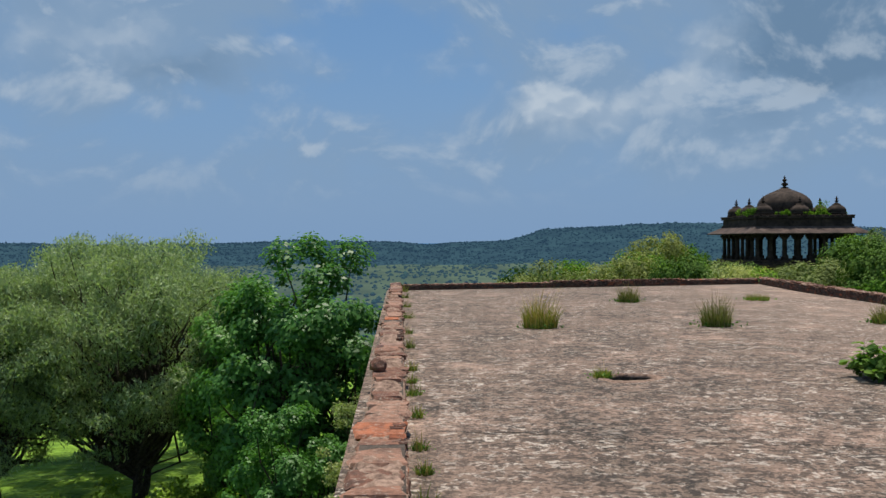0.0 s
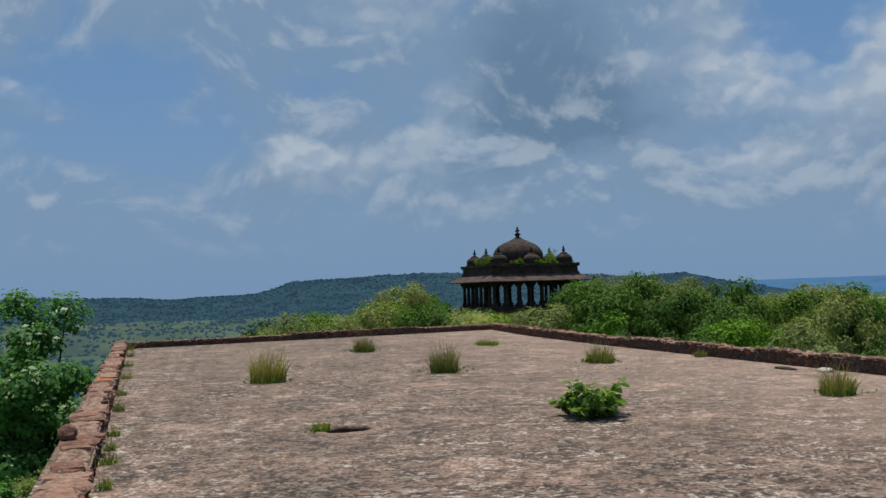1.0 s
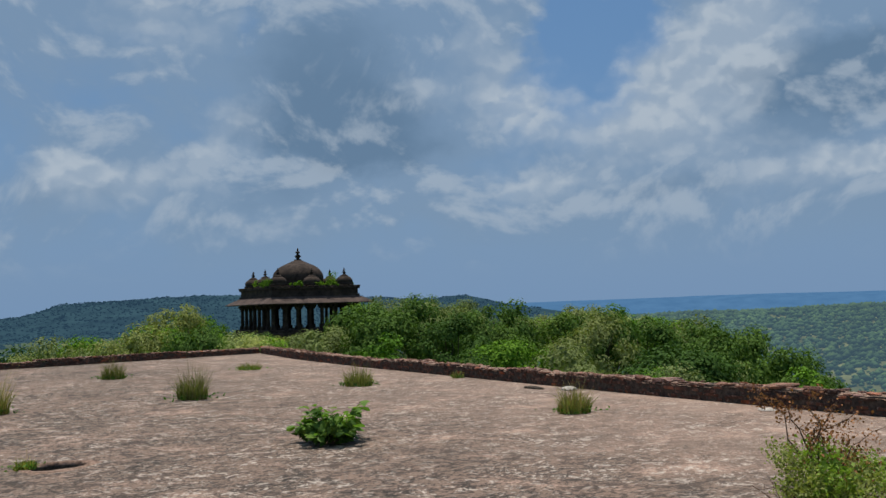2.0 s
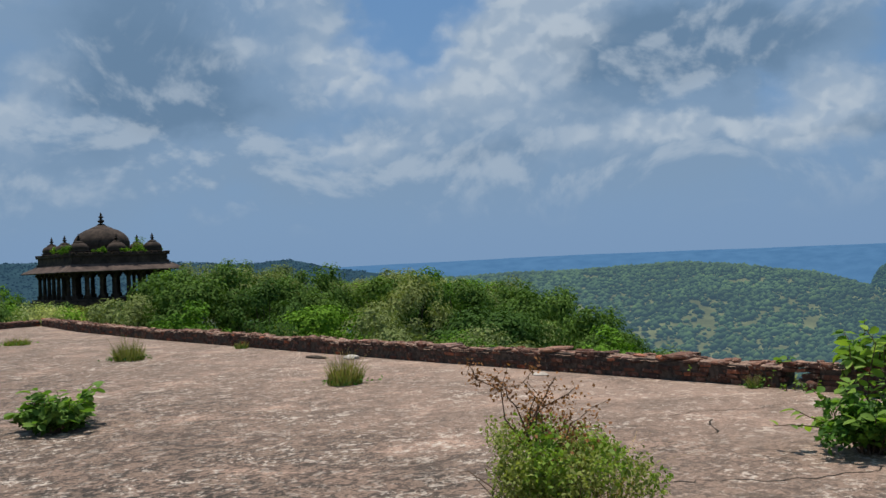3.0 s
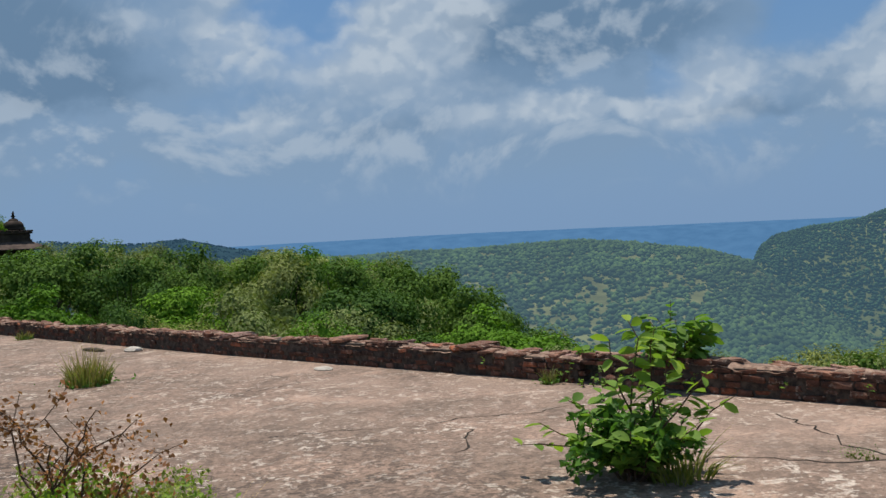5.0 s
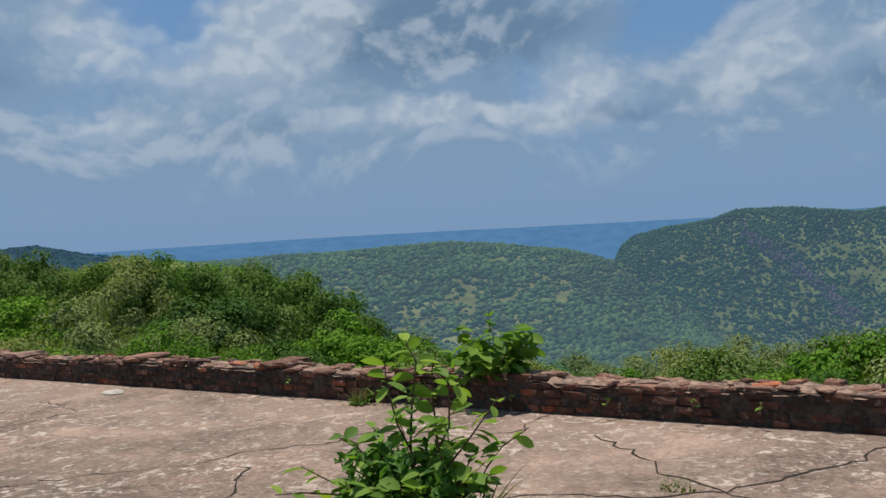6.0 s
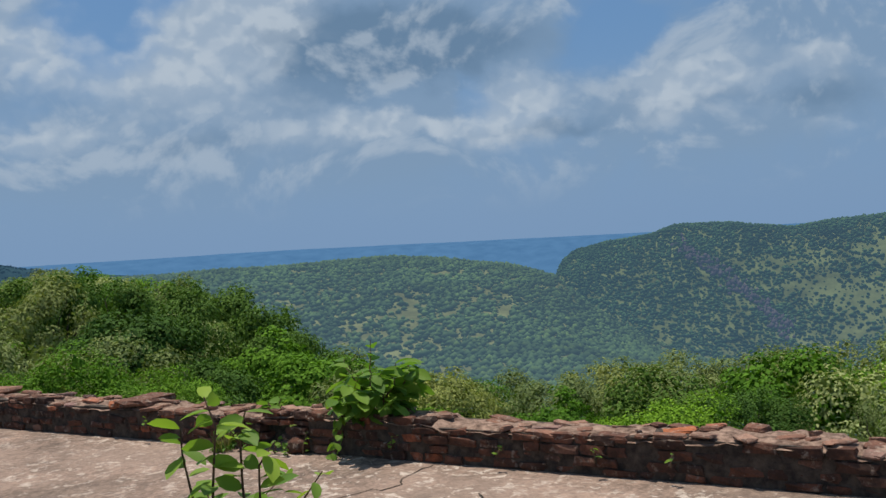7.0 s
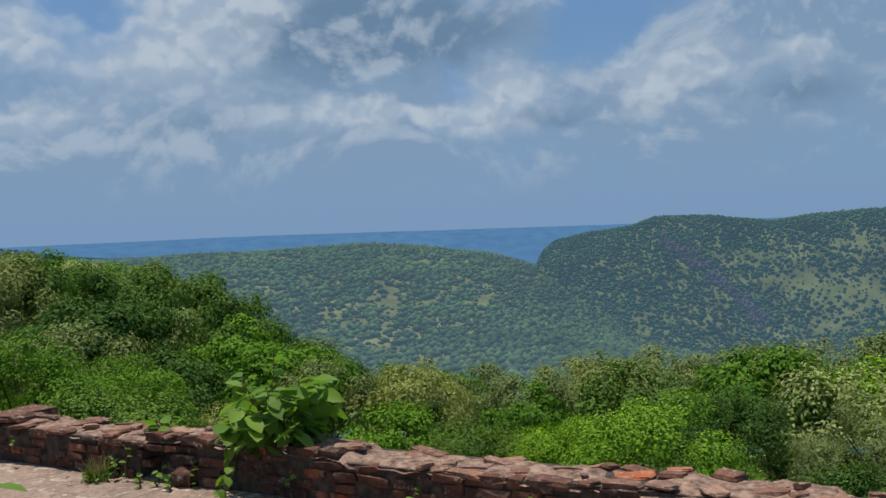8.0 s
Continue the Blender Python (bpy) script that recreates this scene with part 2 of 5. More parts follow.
def cap_material(name, joined):
    m = Mat(name, 0.95, 0.15)
    r = m.random(joined)
    tone = m.ramp(r, (0.0, (0.17, 0.08, 0.055)), (0.4, (0.3, 0.15, 0.1)), (0.75, (0.4, 0.235, 0.165)), (0.92, (0.29, 0.17, 0.15)), (0.98, (0.46, 0.15, 0.065)))
    stain = m.ramp(m.noise(9, 6, 0.72), (0.38, 0.0), (0.58, 1.0))
    tone = m.mix(stain, m.mix(0.65, tone, (0.06, 0.045, 0.038)), tone)
    m.colour(m.mix(m.ramp(m.noise(24, 4, 0.7), (0.55, 0.0), (0.7, 1.0)), tone, (0.42, 0.34, 0.27)))
    m.bump(m.noise(34, 6, 0.7), 0.9, 0.02)
    return m.m


def rough_material(name, a, b, scale=6.0, rough=0.9, strength=0.6, c=None):
    """Two tones in patches with grain and relief."""
    m = Mat(name, rough, 0.2)
    tone = m.ramp(m.noise(scale, 6, 0.68), (0.36, a), (0.64, b))
    if c:
        tone = m.mix(m.ramp(m.noise(scale * 0.23, 4, 0.6), (0.45, 0.0), (0.65, 1.0)), tone, c)
    m.colour(tone)
    m.bump(m.noise(scale * 5, 5, 0.7), strength, 0.02)
    return m.m


def leaf_material(name, dark, light, gloss=0.5, through=0.35, object_tint=True, sheen=0.2):
    """Leaves that let some light through; each leaf and each plant a little different."""
    m = Mat(name, gloss, sheen)
    tone = m.ramp(m.random(True), (0.0, tuple(0.8 * v for v in dark)), (1.0, light))
    if object_tint:
        tint = m.ramp(m.random(False), (0.0, (0.6, 0.68, 0.7)), (0.3, (0.82, 0.88, 0.85)), (0.7, (1.05, 1.03, 0.96)), (1.0, (1.3, 1.2, 0.9)))
        tone = m.mix(1.0, tone, tint, "MULTIPLY")
    m.colour(tone)
    t = m.nt.nodes.new("ShaderNodeBsdfTranslucent")
    m.link(m.mix(1.0, tone, (1.15, 1.3, 0.6), "MULTIPLY"), t.inputs["Color"])
    s = m.nt.nodes.new("ShaderNodeMixShader")
    s.inputs[0].default_value = through
    m.link(m.p.outputs[0], s.inputs[1])
    m.link(t.outputs[0], s.inputs[2])
    m.link(s.outputs[0], m.nt.nodes["Material Output"].inputs["Surface"])
    return m.m


def hazy_backdrop_material(name, tone, haze_glow, strength, scale=0.012, islands=False):
    """Wooded distance: natural tone, plus an even blue emission that paints in the haze."""
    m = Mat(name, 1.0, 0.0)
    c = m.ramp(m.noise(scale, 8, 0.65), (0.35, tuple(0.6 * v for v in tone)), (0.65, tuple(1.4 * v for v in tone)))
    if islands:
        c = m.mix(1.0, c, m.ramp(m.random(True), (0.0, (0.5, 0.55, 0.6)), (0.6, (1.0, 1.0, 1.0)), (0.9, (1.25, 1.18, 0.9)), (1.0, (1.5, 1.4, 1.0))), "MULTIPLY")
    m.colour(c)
    m.p.inputs["Emission Color"].default_value = (*haze_glow, 1)
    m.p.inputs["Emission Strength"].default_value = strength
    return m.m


FLOOR = floor_material()
BRICK, BRICK_JOINED = brick_material("old_brick", False), brick_material("old_brick_joined", True)
CAP, CAP_JOINED = cap_material("weathered_capstone", False), cap_material("weathered_capstone_joined", True)
MORTAR = rough_material("dark_mortar", (0.035, 0.028, 0.024), (0.11, 0.085, 0.065), 14)
MASONRY = rough_material("rubble_masonry", (0.09, 0.06, 0.045), (0.24, 0.17, 0.12), 3)
PAV_STONE = rough_material("dark_brown_sandstone", (0.02, 0.015, 0.012), (0.085, 0.06, 0.046), 1.6, c=(0.035, 0.025, 0.02))
PAV_EAVE = rough_material("weathered_eave_stone", (0.04, 0.028, 0.024), (0.12, 0.085, 0.07), 1.2)
PALE_STONE = rough_material("pale_stone", (0.38, 0.34, 0.29), (0.62, 0.57, 0.5), 9)
BARK = rough_material("bark", (0.03, 0.024, 0.018), (0.1, 0.08, 0.06), 12)
TWIG = rough_material("brown_twig", (0.07, 0.045, 0.03), (0.16, 0.1, 0.06), 20)
SOIL = rough_material("dark_soil", (0.03, 0.024, 0.018), (0.09, 0.07, 0.05), 14)
CRACK = rough_material("crack_dark", (0.02, 0.016, 0.013), (0.05, 0.04, 0.03), 20)
L_FINE = leaf_material("fine_grey_green_leaves", (0.165, 0.205, 0.08), (0.27, 0.315, 0.125), 0.8, 0.22, sheen=0.05)
L_BUSH = leaf_material("yellow_green_bush_leaves", (0.2, 0.24, 0.06), (0.38, 0.4, 0.11), 0.65, 0.35)
L_MESQ = leaf_material("mesquite_leaves", (0.215, 0.297, 0.149), (0.396, 0.487, 0.256), 0.65, 0.35, False)
L_BROAD = leaf_material("bright_green_leaves", (0.085, 0.19, 0.018), (0.18, 0.33, 0.035), 0.75, 0.2, sheen=0.06)
L_DARK = leaf_material("dark_green_leaves", (0.06, 0.12, 0.025), (0.125, 0.215, 0.045), 0.75, 0.18, sheen=0.06)
L_GLOSS = leaf_material("glossy_green_leaves", (0.07, 0.19, 0.04), (0.17, 0.36, 0.08), 0.42, 0.35)
L_PALE = leaf_material("pale_shrub_leaves", (0.25, 0.3, 0.12), (0.4, 0.45, 0.2), 0.8, 0.25, sheen=0.05)
L_BIG = leaf_material("large_plant_leaves", (0.06, 0.15, 0.025), (0.14, 0.28, 0.045), 0.65)
L_BIG_OBJ = leaf_material("large_single_leaves", (0.07, 0.17, 0.028), (0.23, 0.37, 0.06), 0.62, 0.4)
L_SHOOT = leaf_material("young_yellow_green_leaves", (0.12, 0.25, 0.03), (0.3, 0.42, 0.07), 0.55, 0.4)
L_DRY = leaf_material("dry_brown_leaves", (0.2, 0.085, 0.04), (0.4, 0.19, 0.085), 0.7, 0.2)
L_BLADE = leaf_material("grass_blades", (0.11, 0.16, 0.035), (0.3, 0.3, 0.09), 0.6)
L_LIME = leaf_material("lime_green_weeds", (0.24, 0.36, 0.04), (0.4, 0.52, 0.07), 0.6, 0.35)
L_STRAW = leaf_material("straw_blades", (0.26, 0.2, 0.09), (0.42, 0.33, 0.16), 0.7)


def ground_material():
    m = Mat("grassy_ground", 0.95, 0.1)
    tone = m.ramp(m.noise(0.6, 6, 0.7), (0.35, (0.08, 0.16, 0.02)), (0.6, (0.2, 0.33, 0.04)))
    far = m.ramp(m.noise(0.009, 6, 0.62), (0.42, (0.03, 0.05, 0.018)), (0.58, (0.085, 0.115, 0.035)), (0.68, (0.19, 0.16, 0.09)))
    r = m.nt.nodes.new("ShaderNodeVectorMath")
    r.operation = "LENGTH"
    m.link(m.world_pos(), r.inputs[0])
    d = m.nt.nodes.new("ShaderNodeMapRange")
    d.inputs["From Min"].default_value, d.inputs["From Max"].default_value = 120, 400
    m.link(r.outputs["Value"], d.inputs["Value"])
    m.colour(m.mix(d.outputs[0], tone, far))
    m.bump(m.noise(0.08, 6, 0.7), 1.0, 3.0)
    return m.m


GROUND = ground_material()
# blue emission in all of these stands in for haze in the air
HILL_TREES = hazy_backdrop_material("hill_woods", (0.044, 0.074, 0.029), (0.10, 0.178, 0.25), 0.43, islands=True)
# ridge woods: base darker than the hill woods, painting in the shade there
RIDGE_TREES = hazy_backdrop_material("ridge_woods", (0.032, 0.06, 0.026), (0.085, 0.165, 0.25), 0.42, islands=True)
PLAIN_TREES = hazy_backdrop_material("plain_woods", (0.02, 0.04, 0.022), (0.06, 0.13, 0.21), 0.42, islands=True)
HILL_GROUND = hazy_backdrop_material("hill_grass", (0.1, 0.105, 0.045), (0.10, 0.178, 0.25), 0.38, 0.02)
RIDGE_GROUND = hazy_backdrop_material("ridge_grass", (0.088, 0.1, 0.04), (0.09, 0.17, 0.25), 0.38, 0.02)
PLAIN_GROUND = hazy_backdrop_material("plain_grass", (0.05, 0.066, 0.032), (0.08, 0.15, 0.2), 0.36, 0.006)
CLIFF = hazy_backdrop_material("purplish_cliff_rock", (0.045, 0.036, 0.036), (0.095, 0.16, 0.26), 0.46, 0.05)
# far hill and its woods: base kept dark to paint in cloud shadow
FAR_HILL = hazy_backdrop_material("far_wooded_hill", (0.016, 0.032, 0.03), (0.045, 0.105, 0.19), 0.42)
FAR_WOODS = hazy_backdrop_material("far_hill_woods", (0.012, 0.026, 0.024), (0.045, 0.105, 0.185), 0.4, islands=True)
# plateau: base colour blued too, as part of the painted haze
PLATEAU = hazy_backdrop_material("far_plateau_blue_haze", (0.02, 0.035, 0.05), (0.075, 0.2, 0.4), 0.76)

# ---- mesh helpers ----


def mesh_of(name, verts, faces, material, smooth=False):
    me = bpy.data.meshes.new(name)
    me.from_pydata([tuple(v) for v in verts], [], [tuple(int(i) for i in f) for f in faces])
    me.materials.append(material)
    if smooth:
        me.polygons.foreach_set("use_smooth", [True] * len(me.polygons))
    me.update()
    return me


def soup(name, verts, faces, material, smooth=False):
    """Many equal-sided faces from arrays, quickly."""
    verts, faces = np.asarray(verts, dtype=np.float32), np.asarray(faces, dtype=np.int32)
    k = faces.shape[1]
    me = bpy.data.meshes.new(name)
    me.vertices.add(len(verts))
    me.vertices.foreach_set("co", verts.ravel())
    me.loops.add(faces.size)
    me.loops.foreach_set("vertex_index", faces.ravel())
    me.polygons.add(len(faces))
    me.polygons.foreach_set("loop_start", np.arange(0, faces.size, k, dtype=np.int32))
    me.polygons.foreach_set("loop_total", np.full(len(faces), k, dtype=np.int32))
    me.materials.append(material)
    if smooth:
        me.polygons.foreach_set("use_smooth", np.ones(len(faces), dtype=bool))
    me.update(calc_edges=True)
    me.validate()
    return me


def part(name, me, parent, label="", m=None):
    ob = new(name, me)
    ob.parent = parent
    if m is not None:
        ob.matrix_local = m
    return tagged(ob, label) if label else ob


def from_bm(name, bm, material, smooth=False):
    me = bpy.data.meshes.new(name)
    bm.to_mesh(me)
    bm.free()
    me.materials.append(material)
    if smooth:
        me.polygons.foreach_set("use_smooth", [True] * len(me.polygons))
    return me


def box(bm, x0, x1, y0, y1, z0, z1, bevel=0.0):
    r = bmesh.ops.create_cube(bm, size=1.0, matrix=Matrix.Translation(((x0 + x1) / 2, (y0 + y1) / 2, (z0 + z1) / 2)) @ Matrix.Diagonal((x1 - x0, y1 - y0, z1 - z0, 1)))
    if bevel:
        edges = {e for v in r["verts"] for e in v.link_edges}
        bmesh.ops.bevel(bm, geom=list(edges), offset=bevel, segments=1, affect="EDGES")


def lathe(bm, profile, segments, x=0.0, y=0.0, z=0.0, ribs=0, depth=0.0):
    """A turned shape from (radius, height) pairs."""
    rings = []
    for r, h in profile:
        ring = []
        for k in range(segments):
            a = 2 * math.pi * k / segments
            q = r * (1 + depth * math.cos(ribs * a)) if ribs else r
            ring.append(bm.verts.new((x + q * math.cos(a), y + q * math.sin(a), z + h)))
        rings.append(ring)
    for a, b in zip(rings, rings[1:]):
        for k in range(segments):
            bm.faces.new((a[k], a[(k + 1) % segments], b[(k + 1) % segments], b[k]))
    bm.faces.new(rings[-1])
    bm.faces.new(list(reversed(rings[0])))


def tubes(paths, sides=6):
    """Tapered limbs: each path is a list of (point, radius)."""
    V, F = [], []
    for path in paths:
        base = len(V)
        for k, (p, r) in enumerate(path):
            q = path[min(k + 1, len(path) - 1)][0] - path[max(k - 1, 0)][0]
            q = q.normalized() if q.length > 1e-6 else Vector((0, 0, 1))
            u = q.orthogonal().normalized()
            w = q.cross(u)
            for s in range(sides):
                a = 2 * math.pi * s / sides
                V.append(p + (u * math.cos(a) + w * math.sin(a)) * r)
        for k in range(len(path) - 1):
            for s in range(sides):
                a, b = base + k * sides + s, base + k * sides + (s + 1) % sides
                F.append((a, b, b + sides, a + sides))
    return V, F


def limb(a, b, r0, r1, rng, n=4, wander=0.12):
    """A wandering path from a to b."""
    a, b = Vector(a), Vector(b)
    span = (b - a).length
    out = []
    for k in range(n + 1):
        f = k / n
        p = a.lerp(b, f)
        if 0 < k < n:
            p += Vector(rng.normal(0, wander * span * 0.5, 3))
        p.z += span * 0.06 * math.sin(f * math.pi)
        out.append((p, r0 * (1 - f) + r1 * f))
    return out


def leaf_cloud(centres, size, rng, up=0.5, long=1.9, droop=0.0, out=None):
    """Small folded leaves at the given places, turned at random or, where out is given, lying on the clump that they belong to; arrays of verts and quads."""
    n = len(centres)
    d = rng.normal(size=(n, 3))
    d[:, 2] -= droop
    d /= np.linalg.norm(d, axis=1)[:, None]
    up_v = rng.normal(size=(n, 3)) * (1 - up)
    up_v[:, 2] += up + 0.2
    if out is not None:
        up_v = out + rng.normal(size=(n, 3)) * 0.26
    side = np.cross(d, up_v)
    side /= np.maximum(np.linalg.norm(side, axis=1), 1e-6)[:, None]
    if out is not None:
        d = np.cross(up_v, side)
        d /= np.maximum(np.linalg.norm(d, axis=1), 1e-6)[:, None]
    nrm = np.cross(side, d)
    s = (size * rng.uniform(0.6, 1.35, n))[:, None]
    w = s / long
    a = centres - d * s * 0.5
    tip = centres + d * s * 0.5 - nrm * s * 0.08
    l, r = centres + side * w * 0.5 + nrm * w * 0.18, centres - side * w * 0.5 + nrm * w * 0.18
    V = np.stack([a, r, tip, l], 1).reshape(-1, 3)
    return V, np.arange(4 * n).reshape(n, 4)


def clump_points(centres, radii, count, rng, shell=0.55, flat=0.75):
    """Points scattered in the outer part of round clumps."""
    which = rng.choice(len(centres), count, p=radii ** 2 / (radii ** 2).sum())
    d = rng.normal(size=(count, 3))
    d /= np.linalg.norm(d, axis=1)[:, None]
    d[:, 2] *= flat
    clump_points.out = d
    return centres[which] + d * (radii[which] * (shell + (1 - shell) * rng.uniform(0, 1, count) ** 0.6) * rng.uniform(0.8, 1.2, count))[:, None]


crown_top = {}          # how high each kind of tree really reaches


def leaf_masses(centres, radii, rng, n=20):
    """The thick inside of each clump: large ragged leaf sheets, so that crowns do not let the sky through everywhere."""
    c = np.repeat(centres, n, 0)
    r = np.repeat(radii, n)
    d = rng.normal(size=c.shape)
    d /= np.linalg.norm(d, axis=1)[:, None]
    p = c + d * (r * rng.uniform(0.1, 0.9, len(r)))[:, None]
    return leaf_cloud(p, 0.42 * r, rng, 0.3, 1.25)


def make_tree(name, seed, height, spread, clumps, leaves, size, leaf, bare=0.3, flat=0.7, long=1.9, droop=0.0, up=0.5, clump_size=0.34, trunks=1, core=0.62, dome=0.7, shell=0.35, inner=0.4):
    """A tree with its foot at the origin: tapered trunk and limbs, and a crown of many small leaves in uneven clumps."""
    rng = np.random.default_rng(seed)
    tree = new(name)
    cz, hz = height * (bare + (1 - bare) * 0.5), height * (1 - bare) * 0.5
    d = rng.normal(size=(clumps, 3))
    d[:, 2] = np.where(rng.uniform(size=clumps) < dome, np.abs(d[:, 2]) * 0.9, d[:, 2])
    d /= np.linalg.norm(d, axis=1)[:, None]
    rad = rng.uniform(inner, 0.95, clumps)[:, None] ** 0.7
    c = d * rad * np.array([spread, spread, hz * 0.86])
    c[:, 2] += cz - 0.12 * hz * (np.hypot(c[:, 0], c[:, 1]) / spread) ** 2
    cr = rng.uniform(0.55, 1.25, clumps) * clump_size * spread
    pts = clump_points(c, cr, leaves, rng, shell, flat)
    dome_dir = (pts - np.array([0, 0, cz - 0.5 * hz])) / np.array([spread, spread, hz])
    V, F = leaf_cloud(pts, size, rng, up, long, droop, None if droop else 0.6 * clump_points.out + 0.6 * dome_dir + np.array([0, 0, 0.2]))
    V2, F2 = leaf_masses(c, cr * core, rng)
    V, F = np.concatenate([V, V2]), np.concatenate([np.asarray(F), np.asarray(F2) + len(V)])
    part("crown", soup("crown", V, F, leaf), tree)
    paths = []
    for k in range(trunks):
        off = Vector((*(rng.normal(0, 0.06 * spread, 2) * (trunks > 1)), 0))
        fork = Vector((*rng.normal(0, 0.12 * spread, 2), height * (bare + 0.1))) + off
        r0 = 0.028 * height / trunks ** 0.5
        paths.append(limb(off - Vector((0, 0, 0.4)), fork, r0, r0 * 0.62, rng, 5, 0.06))
        order = np.argsort(rng.uniform(size=clumps))[:max(7, clumps // 3)]
        for j in order:
            start = off.lerp(fork, rng.uniform(0.55, 1.0))
            paths.append(limb(start, c[j], r0 * 0.4, 0.012, rng, 4, 0.14))
    crown_top[name, seed] = float(np.percentile(pts[:, 2], 99.5))
    V, F = tubes(paths, 6)
    part("trunk", mesh_of("trunk", V, F, BARK, True), tree)
    return tree


# ---- the ground: one sheet from the temple mound to the horizon ----
RINGS = [0, 30, 60, 95, 140, 350, 640, 1250, 1500, 1900, 2300, 3000, 3500, 4500, 4800]
AZ_KNOTS = [-180, -60, -25, 0, 12, 20, 30, 45, 52, 60, 75, 90, 120, 180]
NEAR = {
    0: [-7.5] * 14,
    30: [-7, -7, -7, -7, -8, -8.5, -8.5, -8.5, -9, -9, -9, -9, -8, -7],
    60: [-8, -8, -8, -8, -8, -7, -6.5, -7, -9.5, -11, -11, -11, -9, -8],
    95: [-12, -12, -12, -12, -8, -5, -4.5, -5.5, -16, -24, -26, -26, -15, -12],
    140: [-25, -25, -25, -22, -14, -7, -7, -16, -48, -60, -60, -60, -35, -25],
    350: [-50, -50, -50, -50, -50, -48, -48, -60, -80, -85, -85, -85, -60, -50],
    640: [-62, -62, -62, -62, -62, -62, -65, -85, -95, -98, -98, -98, -70, -62],
}
# silhouettes of the ridges: degrees right of +y, degrees up as seen from the roof
RIDGE_NEAR = [(-180, -3.2), (20, -3.2), (33, -1.6), (36.4, -1.0), (42.5, -1.0), (49.5, -0.9), (53.8, -0.72), (56.5, -0.55), (59.9, -1.05), (63.4, -1.6), (66.3, -2.5), (68.1, -4.2), (70, -5.5), (72.6, -6.9), (75, -7.9), (80, -8.6), (120, -6), (180, -3.2)]
RIDGE_MID = [(-180, -2.2), (25, -2.2), (40, -1.8), (60, -3.6), (66.0, -3.0), (66.4, -2.1), (66.8, -1.35), (67.6, -0.8), (69.3, -0.4), (71.9, -0.2), (73.4, 0.26), (77, 0.22), (80, -0.05), (82, 0.18), (85.5, 0.3), (95, 0.6), (125, 0), (180, -2.2)]
RIDGE_FAR = [(-180, 0), (-22.7, 0), (-12.6, -0.05), (-5, 0.12), (-0.1, -0.04), (1.9, -0.18), (6.8, 0.1), (8.9, 0.73), (14.7, 0.96), (18.9, 0.92), (25, 0.8), (28.7, 0.5), (32.2, 0.6), (34.5, 0.12), (38, -0.5), (44, -1.2), (50, -2.4), (100, -2.4), (180, -0.6)]
RIDGE_LAST = [(-180, -0.1), (20, -0.1), (34, 0.04), (50, 0.17), (71, 0.04), (90, 0.1), (180, -0.1)]


def terrain_height(r, az):
    """Height of the ground r metres from the first eye, az degrees right of +y (arrays)."""
    r, az = np.atleast_1d(r).astype(float), np.atleast_1d(az).astype(float)
    cols = []
    for ring in RINGS:
        if ring in NEAR:
            cols.append(np.interp(az, AZ_KNOTS, NEAR[ring]))
            continue
        line = {1250: RIDGE_NEAR, 1900: RIDGE_MID, 3000: RIDGE_FAR, 4500: RIDGE_LAST}.get(ring)
        if line:
            e = np.interp(az, [p[0] for p in line], [p[1] for p in line])
            cols.append(1.6 + ring * np.tan(np.radians(e)))
        else:
            cols.append(None)
    for k, ring in enumerate(RINGS):
        if cols[k] is None:
            left = cols[k - 1]
            if ring == 1500:
                cols[k] = np.minimum(left - 45, -70)
            elif ring == 2300:
                cols[k] = np.where(az < 28, -52.0, np.minimum(left - 30, -60))
            elif ring == 3500:
                cols[k] = np.minimum(left - 90, -90)
            else:
                cols[k] = left - 30
    table = np.stack(cols, -1)
    idx = np.clip(np.searchsorted(RINGS, r, side="right") - 1, 0, len(RINGS) - 2)
    r0, r1 = np.array(RINGS)[idx], np.array(RINGS)[idx + 1]
    f = np.clip((r - r0) / (r1 - r0), 0, 1)
    f = np.where(r < 640, f, f * f * (3 - 2 * f))
    rows = np.arange(len(r))
    return table[rows, idx] * (1 - f) + table[rows, idx + 1] * f


def roughness(x, y, r):
    """Gullies and swells; none near the temple."""
    amp = np.clip((r - 300) / 900, 0, 1) * 7.0
    return np.array([noise.fractal(Vector((a / 260, b / 260, 0.3)), 1.0, 2.1, 5) for a, b in zip(x, y)]) * amp


